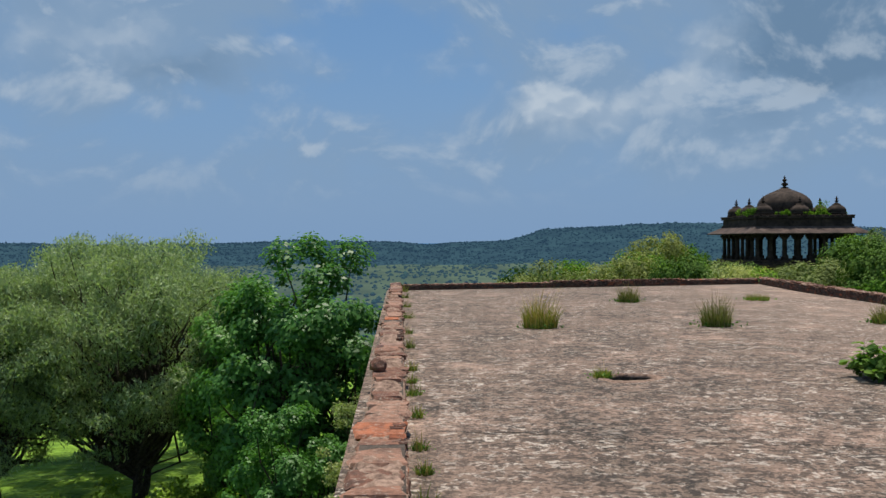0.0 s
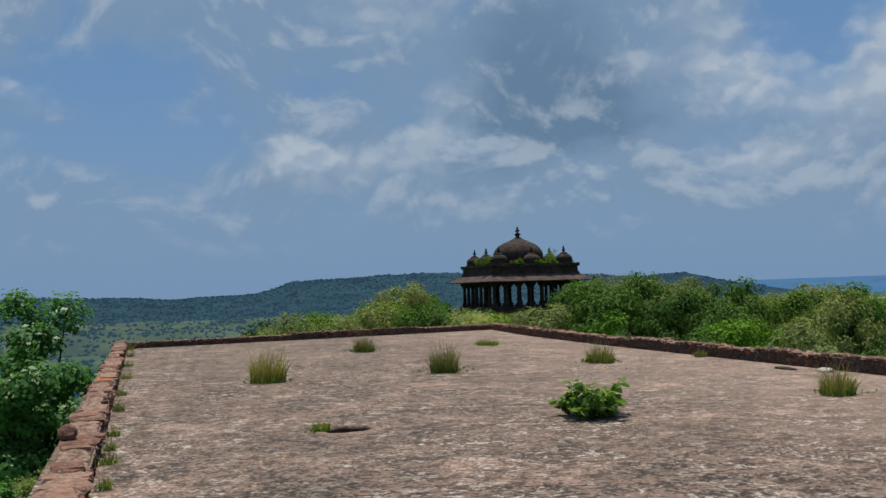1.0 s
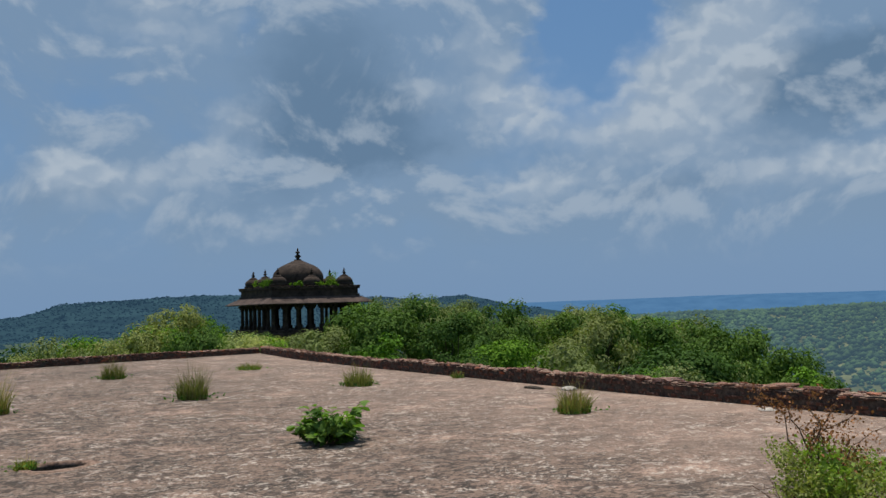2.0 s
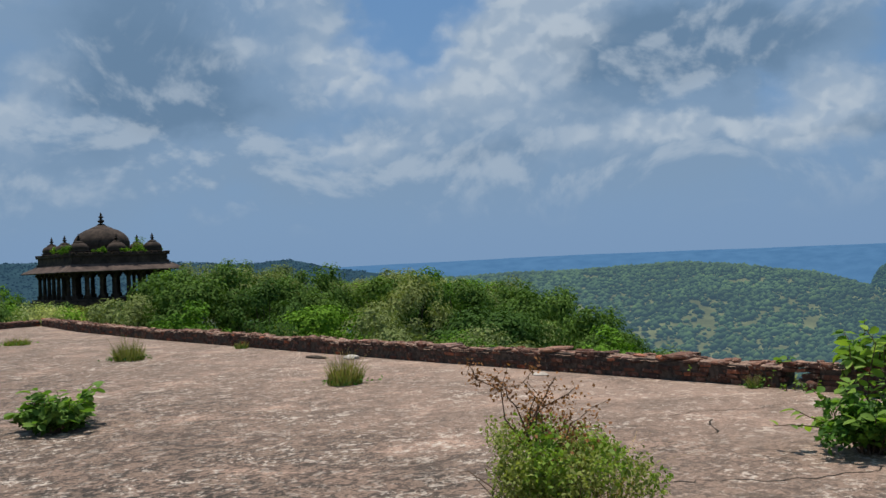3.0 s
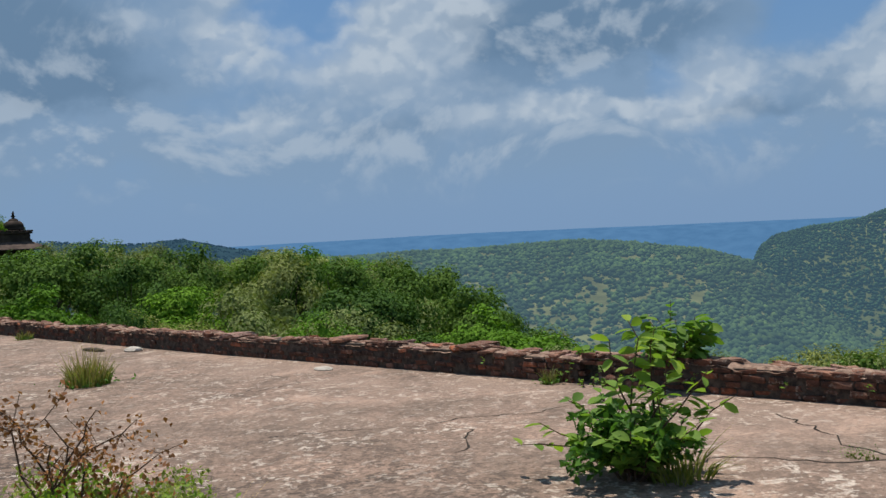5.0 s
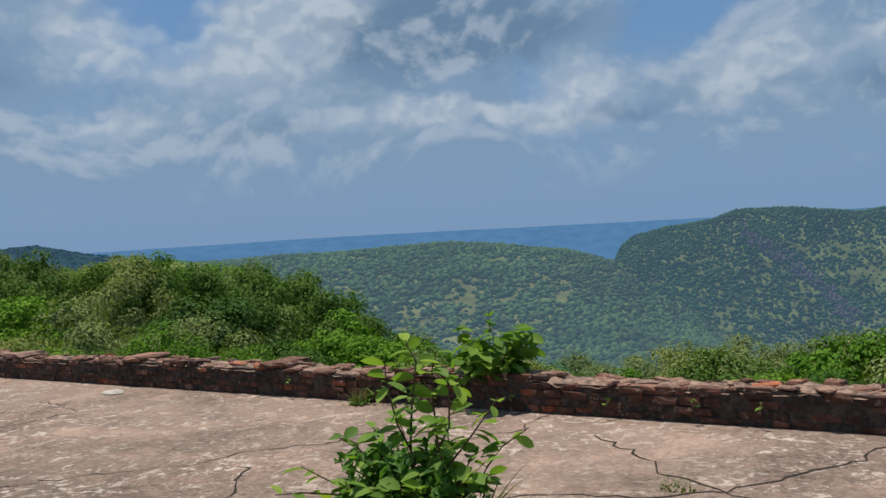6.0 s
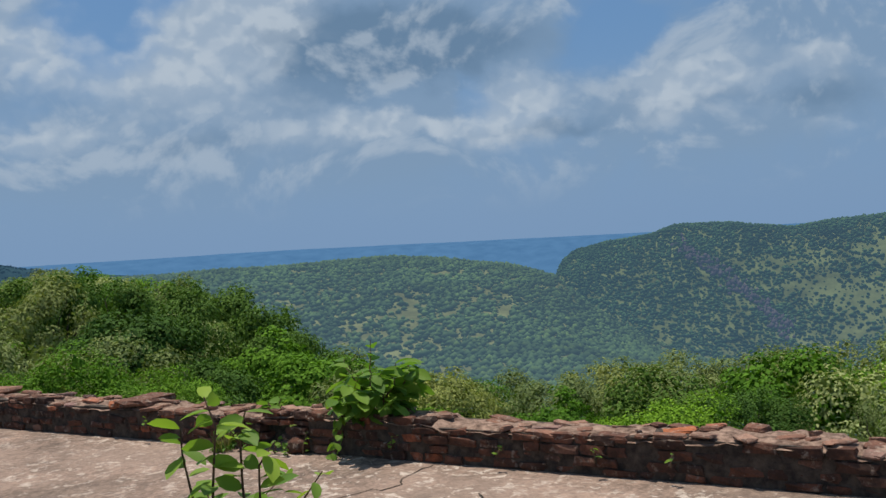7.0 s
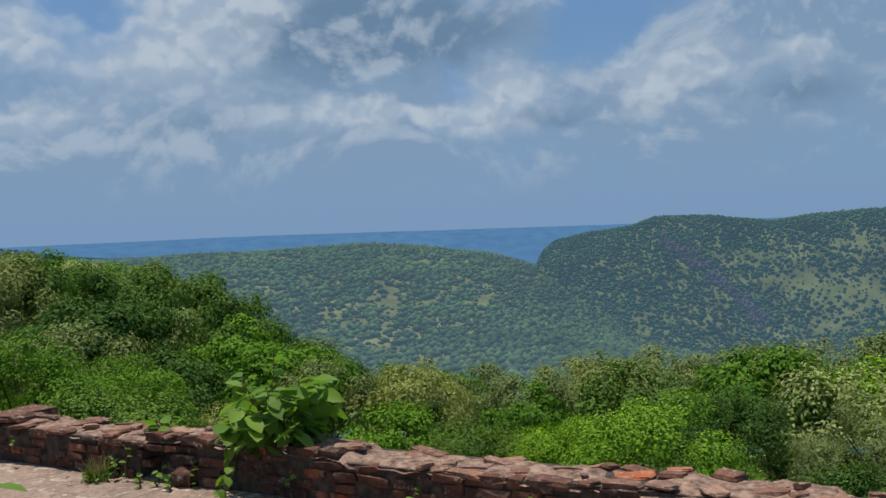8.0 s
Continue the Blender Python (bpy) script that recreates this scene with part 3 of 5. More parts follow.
def build_ground():
    az = np.concatenate([np.arange(-180, -40, 4.0), np.arange(-40, 110, 0.45), np.arange(110, 180.1, 4.0)])
    rad = np.concatenate([[3, 10, 20], np.arange(30, 140, 12), np.geomspace(150, 620, 10), np.linspace(660, 1250, 22), np.linspace(1280, 1500, 5),
                          np.linspace(1540, 1900, 12), np.linspace(1960, 2300, 4), np.linspace(2360, 3000, 9), np.linspace(3060, 3500, 4), np.linspace(3600, 4500, 6), [4700]])
    R, A = np.meshgrid(rad, az, indexing="ij")
    r, a = R.ravel(), A.ravel()
    x, y = r * np.sin(np.radians(a)), r * np.cos(np.radians(a))
    z = terrain_height(r, a) + roughness(x, y, r) * (1 - 0.75 * np.exp(-((r - 4500) / 500) ** 2))
    n, m = len(rad), len(az)
    i, j = np.meshgrid(np.arange(n - 1), np.arange(m - 1), indexing="ij")
    base = (i * m + j).ravel()
    F = np.stack([base, base + m, base + m + 1, base + 1], -1)
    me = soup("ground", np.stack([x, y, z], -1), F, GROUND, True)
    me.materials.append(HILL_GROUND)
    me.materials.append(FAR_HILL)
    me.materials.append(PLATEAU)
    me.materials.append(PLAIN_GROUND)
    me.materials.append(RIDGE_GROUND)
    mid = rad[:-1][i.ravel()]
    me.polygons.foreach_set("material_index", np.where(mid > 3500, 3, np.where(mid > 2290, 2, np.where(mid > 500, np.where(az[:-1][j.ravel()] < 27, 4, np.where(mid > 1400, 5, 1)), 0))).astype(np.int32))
    tagged(new("ground", me), "grassy hilltop falling to wooded valleys and hazy hills", "ground", kind="structure")


build_ground()


def ground_z(x, y):
    r, a = math.hypot(x, y), math.degrees(math.atan2(x, y))
    return float(terrain_height(r, a)[0])


# open slopes: degrees right of +y, degrees up, half width, half height, how bare
CLEARINGS = [(57.4, -4.0, 0.75, 1.3, 0.82), (57.1, -6.2, 0.45, 1.0, 0.8), (54.2, -5.2, 0.5, 0.6, 0.6), (63.2, -4.2, 0.45, 0.9, 0.7), (69.5, -5.5, 0.6, 0.7, 0.5), (72.4, -6.6, 0.5, 0.9, 0.6), (58.8, -6.6, 3.0, 0.9, 0.4),
             (66.6, -2.9, 0.5, 0.4, 0.8), (81.5, -3.6, 2.4, 0.7, 0.75), (84.5, -4.4, 2.6, 1.0, 0.8), (79.0, -2.2, 3.0, 0.5, 0.45), (85.0, -1.6, 3.0, 0.6, 0.6), (83.0, -6.2, 1.0, 0.8, 0.7), (77.0, -4.6, 0.5, 0.9, 0.4), (51, -2.6, 2.5, 0.5, 0.35)]


def build_hill_woods():
    """Crowns that dot the far slopes, too many to count."""
    rng = np.random.default_rng(11)
    unit = np.array([(1, 0, 0), (0.3, 0.95, 0.1), (-0.8, 0.6, -0.05), (-0.8, -0.6, 0.08), (0.3, -0.95, 0), (0.1, 0, 0.72), (0, 0, -0.6)], float)
    tri = np.array([(0, 1, 5), (1, 2, 5), (2, 3, 5), (3, 4, 5), (4, 0, 5), (1, 0, 6), (2, 1, 6), (3, 2, 6), (4, 3, 6), (0, 4, 6)])

    def scatter(name, label, material, n, r0, r1, a0, a1, small, large, open_ground, grain=1.0):
        r, a = np.sqrt(rng.uniform(r0 ** 2, r1 ** 2, n)), rng.uniform(a0, a1, n)
        x, y = r * np.sin(np.radians(a)), r * np.cos(np.radians(a))
        z = terrain_height(r, a) + roughness(x, y, r)
        e = np.degrees(np.arctan2(z - 1.6, r))
        dens = np.array([noise.fractal(Vector((p / 45, q / 30, 4.2)), 1.0, 2.0, 5) for p, q in zip(x, y)])
        bare = np.zeros(n)
        for ca, ce, w, h, k in CLEARINGS:
            bare = np.maximum(bare, np.minimum(1, 1.7 * np.exp(-((a - ca) / w) ** 2 - ((e - ce) / h) ** 2)) * k)
        keep = (dens + rng.uniform(-0.4, 0.4, n) > open_ground) & (rng.uniform(size=n) > bare)
        r, a, x, y, z = r[keep], a[keep], x[keep], y[keep], z[keep]
        s = small + (large - small) * rng.uniform(size=len(r)) ** 2.2
        turn = rng.uniform(0, 6.28, len(r))
        U = np.repeat(unit[None], len(r), 0)
        cs, sn = np.cos(turn)[:, None], np.sin(turn)[:, None]
        U = np.stack([U[..., 0] * cs - U[..., 1] * sn, U[..., 0] * sn + U[..., 1] * cs, U[..., 2]], -1)
        V = U * rng.uniform(0.7, 1.3, (len(r), 7, 1)) * s[:, None, None] + np.stack([x, y, z + s * 0.35], -1)[:, None]
        F = tri[None] + (np.arange(len(r)) * 7)[:, None, None]
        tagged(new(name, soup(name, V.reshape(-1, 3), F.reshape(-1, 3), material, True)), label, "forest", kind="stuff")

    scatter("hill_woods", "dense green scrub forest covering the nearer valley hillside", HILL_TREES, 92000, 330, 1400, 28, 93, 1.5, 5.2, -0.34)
    scatter("ridge_woods", "green scrub forest on the further ridge, blued by painted haze", RIDGE_TREES, 72000, 1400, 1980, 40, 93, 1.6, 5.0, -0.6)
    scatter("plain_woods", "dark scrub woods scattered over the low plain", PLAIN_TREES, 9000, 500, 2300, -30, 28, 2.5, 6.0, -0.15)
    scatter("far_woods", "woods on a distant hill in painted cloud shadow and haze", FAR_WOODS, 14000, 2350, 2990, -30, 37, 2.0, 4.5, -0.3)
    # rock bands below the further ridge
    V, F = [], []
    for k in range(260):
        f = rng.uniform()
        a, r = 73.6 + 6.0 * f + rng.normal(0, 0.22), 1800 - 170 * f + rng.normal(0, 10)
        x, y = r * math.sin(radians(a)), r * math.cos(radians(a))
        z = float(terrain_height(r, a)[0] + roughness(np.array([x]), np.array([y]), np.array([r]))[0])
        w, h = rng.uniform(2.5, 7), rng.uniform(4, 10)
        U = unit * rng.uniform(0.7, 1.3, (7, 1)) * np.array([w, w, h]) + np.array([x, y, z])
        F.append(tri + 7 * k)
        V.append(U)
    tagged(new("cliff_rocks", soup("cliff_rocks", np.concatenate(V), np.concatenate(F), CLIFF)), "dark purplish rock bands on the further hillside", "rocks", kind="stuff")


build_hill_woods()

# ---- the temple roof ----
BACK_L, CORNER = (0.1, 32.9), (13.85, 35.6)
WALL_X = [(-3.5, 12.6), (4.0, 12.5), (13.0, 12.42), (24.0, 12.65), (30.0, 13.05), (35.6, 13.85)]


def right_wall_x(y):
    return float(np.interp(y, [p[0] for p in WALL_X], [p[1] for p in WALL_X]))


PIT_AT = (2.86, 11.72)
PIT = [(PIT_AT[0] + 0.34 * (1 + 0.1 * math.sin(3 * a + 1)) * math.cos(a), PIT_AT[1] + 0.3 * (1 + 0.1 * math.sin(2 * a)) * math.sin(a)) for a in [k * math.pi / 12 for k in range(24)]]


def build_roof():
    pts = [(-0.4, -3.9), (13.2, -3.9)] + [(right_wall_x(y) + 0.45, y) for y in (0, 4, 8, 13, 18, 24, 30, 35.6)] + [(14.25, 36.0), (-0.4, 33.35)]
    bm = bmesh.new()
    top = [bm.verts.new((x, y, 0)) for x, y in pts]
    low = [bm.verts.new((x, y, -0.35)) for x, y in pts]
    lip = [bm.verts.new((x, y, 0)) for x, y in PIT]
    loops = [bm.edges.new((ring[k], ring[(k + 1) % len(ring)])) for ring in (top, lip) for k in range(len(ring))]
    bmesh.ops.triangle_fill(bm, use_beauty=True, edges=loops, normal=(0, 0, 1))
    bm.faces.new(list(reversed(low)))
    for k in range(len(pts)):
        j = (k + 1) % len(pts)
        bm.faces.new((top[j], top[k], low[k], low[j]))
    roof = tagged(new("floor", from_bm("floor", bm, FLOOR)), "weathered lime concrete temple roof, blotched grey and pink", "roof terrace", kind="structure")
    bm = bmesh.new()
    inset = [(x * 0.985 + 0.1, y * 0.99 + 0.1) for x, y in pts]
    top = [bm.verts.new((x, y, -0.35)) for x, y in inset]
    low = [bm.verts.new((x, y, -13.0)) for x, y in inset]
    bm.faces.new(top)
    for k in range(len(pts)):
        j = (k + 1) % len(pts)
        bm.faces.new((top[j], top[k], low[k], low[j]))
    tagged(new("wall_building", from_bm("wall_building", bm, MASONRY)), "rubble stone walls of the temple below its roof", "wall", kind="structure")
    return roof


roof_floor = build_roof()

# ---- low brick parapets ----
CORE = rough_material("lime_mortar_core", (0.1, 0.06, 0.043), (0.4, 0.27, 0.2), 16)


def brick_mesh(name, seed, material, chip=0.1, round_off=0.2):
    """A unit brick with worn, rounded, knocked-about faces, centred on the origin."""
    bm = bmesh.new()
    bmesh.ops.create_cube(bm, size=1.0)
    bmesh.ops.subdivide_edges(bm, edges=bm.edges[:], cuts=1, use_grid_fill=True)
    for v in bm.verts:
        ball = v.co.normalized() * 0.56
        v.co = v.co.lerp(ball, round_off)
        v.co += noise.noise_vector(v.co * 1.9 + Vector((seed * 3.7, seed, 0.5))) * chip
    return from_bm(name, bm, material)


BRICKS = [brick_mesh("brick", 20 + k, BRICK, 0.17, 0.22) for k in range(7)]
CAPS = [brick_mesh("capstone", 40 + k, CAP, 0.16, 0.34) for k in range(7)]


class Pile:
    """Bricks of one wall: near ones as objects, the rest gathered in one mesh."""

    def __init__(self, wall, name, near):
        self.wall, self.name, self.near = wall, name, near
        self.V, self.F, self.count, self.parts = {"brick": [], "capstone": []}, {"brick": [], "capstone": []}, {"brick": 0, "capstone": 0}, {"brick": 0, "capstone": 0}

    def add(self, kind, rng, centre, size, yaw, tilt=(0, 0)):
        me = (BRICKS if kind == "brick" else CAPS)[rng.integers(7)]
        m = Matrix.Translation(centre) @ Euler((tilt[0], tilt[1], yaw)).to_matrix().to_4x4() @ Matrix.Diagonal((*size, 1))
        if self.near(centre) and self.parts[kind] < 300:
            self.parts[kind] += 1
            part(kind, me, self.wall, m=m)
            return
        base = self.count[kind]
        self.V[kind] += [m @ v.co for v in me.vertices]
        self.F[kind] += [tuple(base + i for i in p.vertices) for p in me.polygons]
        self.count[kind] += len(me.vertices)

    def finish(self):
        for kind, material in (("brick", BRICK_JOINED), ("capstone", CAP_JOINED)):
            if self.V[kind]:
                ob = part(kind + "_rest", mesh_of(kind + "_rest", self.V[kind], self.F[kind], material), self.wall)
                tagged(ob, kind="stuff")


def top_profile(seed, step, base, amp):
    """A broken wall top: heights that hold for a while and then step."""
    rng = np.random.default_rng(seed)
    marks, heights, s = [], [], 0.0
    while s < 60:
        marks.append(s)
        heights.append(base + rng.uniform(-amp, amp))
        s += rng.uniform(0.5, 1.8) * step
    return lambda q: heights[max(0, int(np.searchsorted(marks, q, side="right")) - 1)]


def parapet(name, label, line, inward, thick, height, near, seed, raised=(), gap=None, across=6, stones=(0.04, 0.15), thin=(0.025, 0.055), loss=0.07, askew=0.3, lumps=0.016):
    """A low wall along a line of points; inward is the side that faces the roof (+1: left of the way)."""
    rng = np.random.default_rng(seed)
    pts = [Vector((*p, 0)) for p in line]
    wall = new(name)
    tagged(wall, label, "wall", kind="structure")
    V, F, SV, SF = [], [], [], []
    pile = Pile(wall, name, near)
    run = 0.0
    for a, b in zip(pts, pts[1:]):
        way = (b - a).normalized()
        side = Vector((-way.y, way.x, 0)) * inward          # towards the roof
        length = (b - a).length
        yaw = math.atan2(way.y, way.x)
        s = 0.0
        pieces = max(1, int(length / 0.5))
        for k in range(pieces):
            p, q = a + way * (length * k / pieces), a + way * (length * (k + 1) / pieces)
            h = height(run + length * k / pieces) - 0.03
            if gap and (gap[0] < (p + q).y / 2 < gap[1]):
                continue
            n = len(V)
            for e in (p, q):
                for off, z in ((-0.02, -0.3), (-0.02, h), (-thick + 0.02, h), (-thick + 0.02, -0.3)):
                    V.append(e + side * off + Vector((0, 0, z)))
            F += [(n, n + 1, n + 5, n + 4), (n + 1, n + 2, n + 6, n + 5), (n + 2, n + 3, n + 7, n + 6), (n, n + 3, n + 2, n + 1), (n + 4, n + 5, n + 6, n + 7)]
        # courses on the face
        z, course = 0.0, 0
        while z < 0.34:
            ch = rng.uniform(0.05, 0.075)
            s = -rng.uniform(0, 0.15)
            while s < length:
                w = rng.uniform(0.1, 0.24)
                mid = s + w / 2
                h = height(run + max(0, min(length, mid)))
                place = a + way * mid
                if z + ch < h + 0.012 and 0 < mid < length and not (gap and gap[0] < place.y < gap[1] and z < 0.16):
                    d = rng.uniform(0.09, 0.12)
                    out = rng.uniform(-0.03, 0.008)
                    if rng.uniform() > 0.09:
                        pile.add("brick", rng, place + side * (out - d / 2) + Vector((0, 0, z + ch / 2)), (w - 0.012, d, ch - 0.009), yaw + rng.normal(0, 0.06), (rng.normal(0, 0.06), rng.normal(0, 0.05)))
                s += w
            z += ch
            course += 1
        # stones along the broken top
        s = 0.0
        while s < length:
            w = rng.uniform(*stones)
            h = height(run + s + w / 2)
            place = a + way * (s + w / 2)
            for k in range(across):
                f = (k + 0.5 + rng.uniform(-0.12, 0.12)) / across
                t = rng.uniform(*thin)
                lift = rng.uniform(-0.016, 0.016)
                if rng.uniform() > loss:
                    pile.add("capstone", rng, place - side * (thick * f) + Vector((0, 0, h - t * 0.5 + lift)), (w * rng.uniform(0.75, 1.05), thick / across * rng.uniform(0.75, 1.1), t),
                             yaw + rng.normal(0, askew), (rng.normal(0, 0.14 * askew), rng.normal(0, 0.14 * askew)))
            s += w
        # lumpy mortar between the stones of the top
        n = len(SV)
        rows, cols = max(2, int(length / 0.06)), 7
        for k in range(rows + 1):
            p = a + way * (length * k / rows)
            h = height(run + min(length - 0.01, length * k / rows))
            for q in range(cols):
                f = q / (cols - 1)
                edge = 0.035 * (abs(2 * f - 1) ** 4)
                lump = noise.fractal(Vector((p.x * 9, p.y * 9, f * 3 + seed)), 1.0, 2.0, 3)
                SV.append(p - side * (0.006 + (thick - 0.012) * f + 0.012 * lump) + Vector((0, 0, h - 0.012 - edge + lumps * lump)))
        for k in range(rows):
            for q in range(cols - 1):
                i = n + k * cols + q
                SF.append((i, i + 1, i + cols + 1, i + cols))
        run += length
    for r0, r1, extra in raised:
        mid = (r0 + r1) / 2
        x = right_wall_x(mid) + thick * 0.5
        pile.add("capstone", rng, Vector((x, mid, height(mid + 3.5) + extra * 0.4)), (r1 - r0, thick * 1.08, extra + 0.03), 1.58, (0.0, 0.03))
    part("core", mesh_of("core", V, F, MORTAR), wall)
    part("mortar_bed", mesh_of("mortar_bed", SV, SF, CORE, True), wall)
    pile.finish()
    return wall


right_line = [(right_wall_x(y), y) for y in (-3.5, 4.0, 13.0, 24.0, 30.0, 35.6)]
right_top = top_profile(5, 1.0, 0.275, 0.03)
parapet("wall_east", "low dark red brick parapet with a crumbling top", right_line, 1, 0.42, right_top, lambda p: 3.0 < p.y < 8.4, 3,
        raised=((7.75, 8.1, 0.03), (9.9, 10.25, 0.03), (12.2, 12.6, 0.03)), gap=(6.2, 6.44), across=4, stones=(0.05, 0.26), thin=(0.02, 0.045), loss=0.5, askew=0.45, lumps=0.02)
left_top = top_profile(8, 1.3, 0.26, 0.05)
parapet("wall_west", "low broken brick parapet, its top stepping in rosy rubble", [(0.1, 0.9), (0.1, 32.9)], -1, 0.36, left_top, lambda p: 4.8 < p.y < 12.5, 4, across=1, stones=(0.25, 0.7), thin=(0.05, 0.09), loss=0.12, askew=0.07, lumps=0.035)
back_top = lambda s: 0.2 if s < 5.6 else (0.25 if s < 10.8 else 0.22)
parapet("wall_north", "low dark brick parapet at the far roof edge", [BACK_L, CORNER], -1, 0.4, back_top, lambda p: False, 6, across=2)
parapet("wall_south", "low brick parapet at the near roof edge", [(0.1, -3.5), (12.6, -3.5)], 1, 0.38, lambda s: 0.25, lambda p: False, 7, across=2)


# ---- the domed pavilion on its mound ----


def finial_profile(s):
    return [(0.34 * s, 0), (0.36 * s, 0.06 * s), (0.16 * s, 0.12 * s), (0.14 * s, 0.2 * s), (0.3 * s, 0.34 * s), (0.3 * s, 0.42 * s), (0.12 * s, 0.52 * s), (0.1 * s, 0.6 * s),
            (0.22 * s, 0.7 * s), (0.2 * s, 0.78 * s), (0.07 * s, 0.88 * s), (0.1 * s, 0.98 * s), (0.02 * s, 1.15 * s)]


def dome_profile(r, h, n=9):
    out = [(r * 0.98, 0)]
    for k in range(n + 1):
        a = (-0.28 + 1.2 * k / n) * 1.28
        out.append((r * max(0.05, math.cos(a)), h * (0.28 + 0.74 * math.sin(a))))
    return out


PAV_DIST = 102.0


def build_pavilion():
    az, dist = radians(22.75), 110.0
    cx, cy = dist * math.sin(az), dist * math.cos(az)
    # one corner comes nearest, a little left of the middle
    toward = math.atan2(cx, cy)
    pav = tagged(new("pavilion"), "dark sandstone pavilion with many columns, domes and finials", "pavilion")
    near = PAV_DIST / dist
    eye = Matrix.Translation((0, 0.3, 1.7))
    pav.matrix_world = eye @ Matrix.Scale(near, 4) @ eye.inverted() @ Matrix.Translation((cx, cy, 0)) @ Euler((0, 0, -toward + radians(22.5))).to_matrix().to_4x4()
    g = -7.0
    bm = bmesh.new()
    box(bm, -6.0, 6.0, -6.0, 6.0, g - 2.5, -0.75, 0.05)
    box(bm, -5.7, 5.7, -5.7, 5.7, -0.75, -0.45, 0.04)
    part("plinth", from_bm("plinth", bm, PAV_STONE), pav)
    # one column, shared
    bm = bmesh.new()
    box(bm, -0.27, 0.27, -0.27, 0.27, 0, 0.4, 0.03)
    lathe(bm, [(0.22, 0.4), (0.21, 1.0), (0.23, 1.05), (0.2, 1.12), (0.19, 2.1), (0.23, 2.16), (0.23, 2.26)], 8)
    box(bm, -0.27, 0.27, -0.27, 0.27, 2.26, 2.44, 0.02)
    box(bm, -0.46, 0.46, -0.16, 0.16, 2.44, 2.68, 0.02)
    box(bm, -0.16, 0.16, -0.46, 0.46, 2.44, 2.68, 0.02)
    col = from_bm("column", bm, PAV_STONE)
    spots = set()
    for k in range(8):
        q = -5.0 + 10.0 * k / 7
        spots |= {(q, -5.0), (q, 5.0), (-5.0, q), (5.0, q)}
    for k in range(3):
        q = -2.9 + 5.8 * k / 2
        spots |= {(q, -2.9), (q, 2.9), (-2.9, q), (2.9, q)}
    for x, y in sorted(spots):
        part("column", col, pav, m=Matrix.Translation((x, y, -0.45)))
    bm = bmesh.new()
    for s in (-5.0, 5.0, -2.9, 2.9):
        w = abs(s) + 0.28
        box(bm, -w, w, s - 0.24, s + 0.24, 2.21, 2.62)
        box(bm, s - 0.24, s + 0.24, -w + 0.5, w - 0.5, 2.215, 2.615)
    part("lintel", from_bm("lintel", bm, PAV_STONE), pav)
    # sloping stone eave
    bm = bmesh.new()
    rings = []
    for a, z in ((6.55, 2.32), (6.55, 2.4), (5.25, 3.12), (5.2, 2.62), (6.3, 2.3)):
        rings.append([bm.verts.new((sx * a, sy * a, z)) for sx, sy in ((-1, -1), (1, -1), (1, 1), (-1, 1))])
    for p, q in zip(rings, rings[1:] + rings[:1]):
        for k in range(4):
            bm.faces.new((p[k], p[(k + 1) % 4], q[(k + 1) % 4], q[k]))
    part("eave", from_bm("eave", bm, PAV_EAVE), pav, "slanting stone eave, rusty grey")
    bm = bmesh.new()
    box(bm, -5.25, 5.25, -5.25, 5.25, 2.9, 3.35, 0.02)
    box(bm, -5.12, 5.12, -5.12, 5.12, 3.35, 3.95, 0.02)
    box(bm, -5.3, 5.3, -5.3, 5.3, 3.95, 4.18, 0.03)
    part("roof", from_bm("roof", bm, PAV_STONE), pav)
    bm = bmesh.new()
    box(bm, -0.26, 0.26, -0.26, 0.26, 0, 0.14, 0.03)
    block = from_bm("coping", bm, PAV_STONE)
    for k in range(14):
        q = -5.05 + 10.1 * k / 14
        for x, y in ((q, -5.1), (5.1, q), (-q, 5.1), (-5.1, -q)):
            part("coping", block, pav, m=Matrix.Translation((x, y, 4.18)))
    bm = bmesh.new()
    lathe(bm, [(2.85, 4.18), (2.85, 4.5), (2.98, 4.6), (2.7, 4.7)], 32)
    part("drum", from_bm("drum", bm, PAV_STONE), pav)
    bm = bmesh.new()
    lathe(bm, dome_profile(2.92, 2.5), 36, z=4.62)
    dome = part("dome", from_bm("dome", bm, PAV_STONE, True), pav, "broad ribless dark brown dome")
    bm = bmesh.new()
    lathe(bm, [(1.0, 0), (1.3, 0.07), (1.25, 0.16), (0.85, 0.34), (0.5, 0.5), (0.34, 0.6)], 20, z=6.85)
    part("lotus_cap", from_bm("lotus_cap", bm, PAV_STONE), dome)
    bm = bmesh.new()
    lathe(bm, finial_profile(1.22), 12, z=7.38)
    part("finial", from_bm("finial", bm, PAV_STONE), dome)
    a = 3.97
    bm = bmesh.new()
    lathe(bm, [(1.12, 0), (1.12, 0.3), (1.22, 0.36), (1.02, 0.42)], 20)
    lathe(bm, dome_profile(1.08, 1.05, 7), 20, z=0.38)
    lathe(bm, [(0.42, 0), (0.55, 0.04), (0.5, 0.1), (0.2, 0.24)], 14, z=1.36)
    cup = from_bm("cupola", bm, PAV_STONE, True)
    bm = bmesh.new()
    lathe(bm, finial_profile(0.82), 10)
    fin = from_bm("finial", bm, PAV_STONE)
    for x in (-a, 0, a):
        for y in (-a, 0, a):
            if x or y:
                c = part("cupola", cup, pav, m=Matrix.Translation((x, y, 4.18)) @ Matrix.Diagonal((0.9, 0.9, 0.86, 1)))
                part("finial", fin, c, m=Matrix.Translation((0, 0, 1.55)))
    return pav, pav.matrix_world.translation.x, pav.matrix_world.translation.y


pavilion, PX, PY = build_pavilion()

# ---- trees and scrub round the temple ----


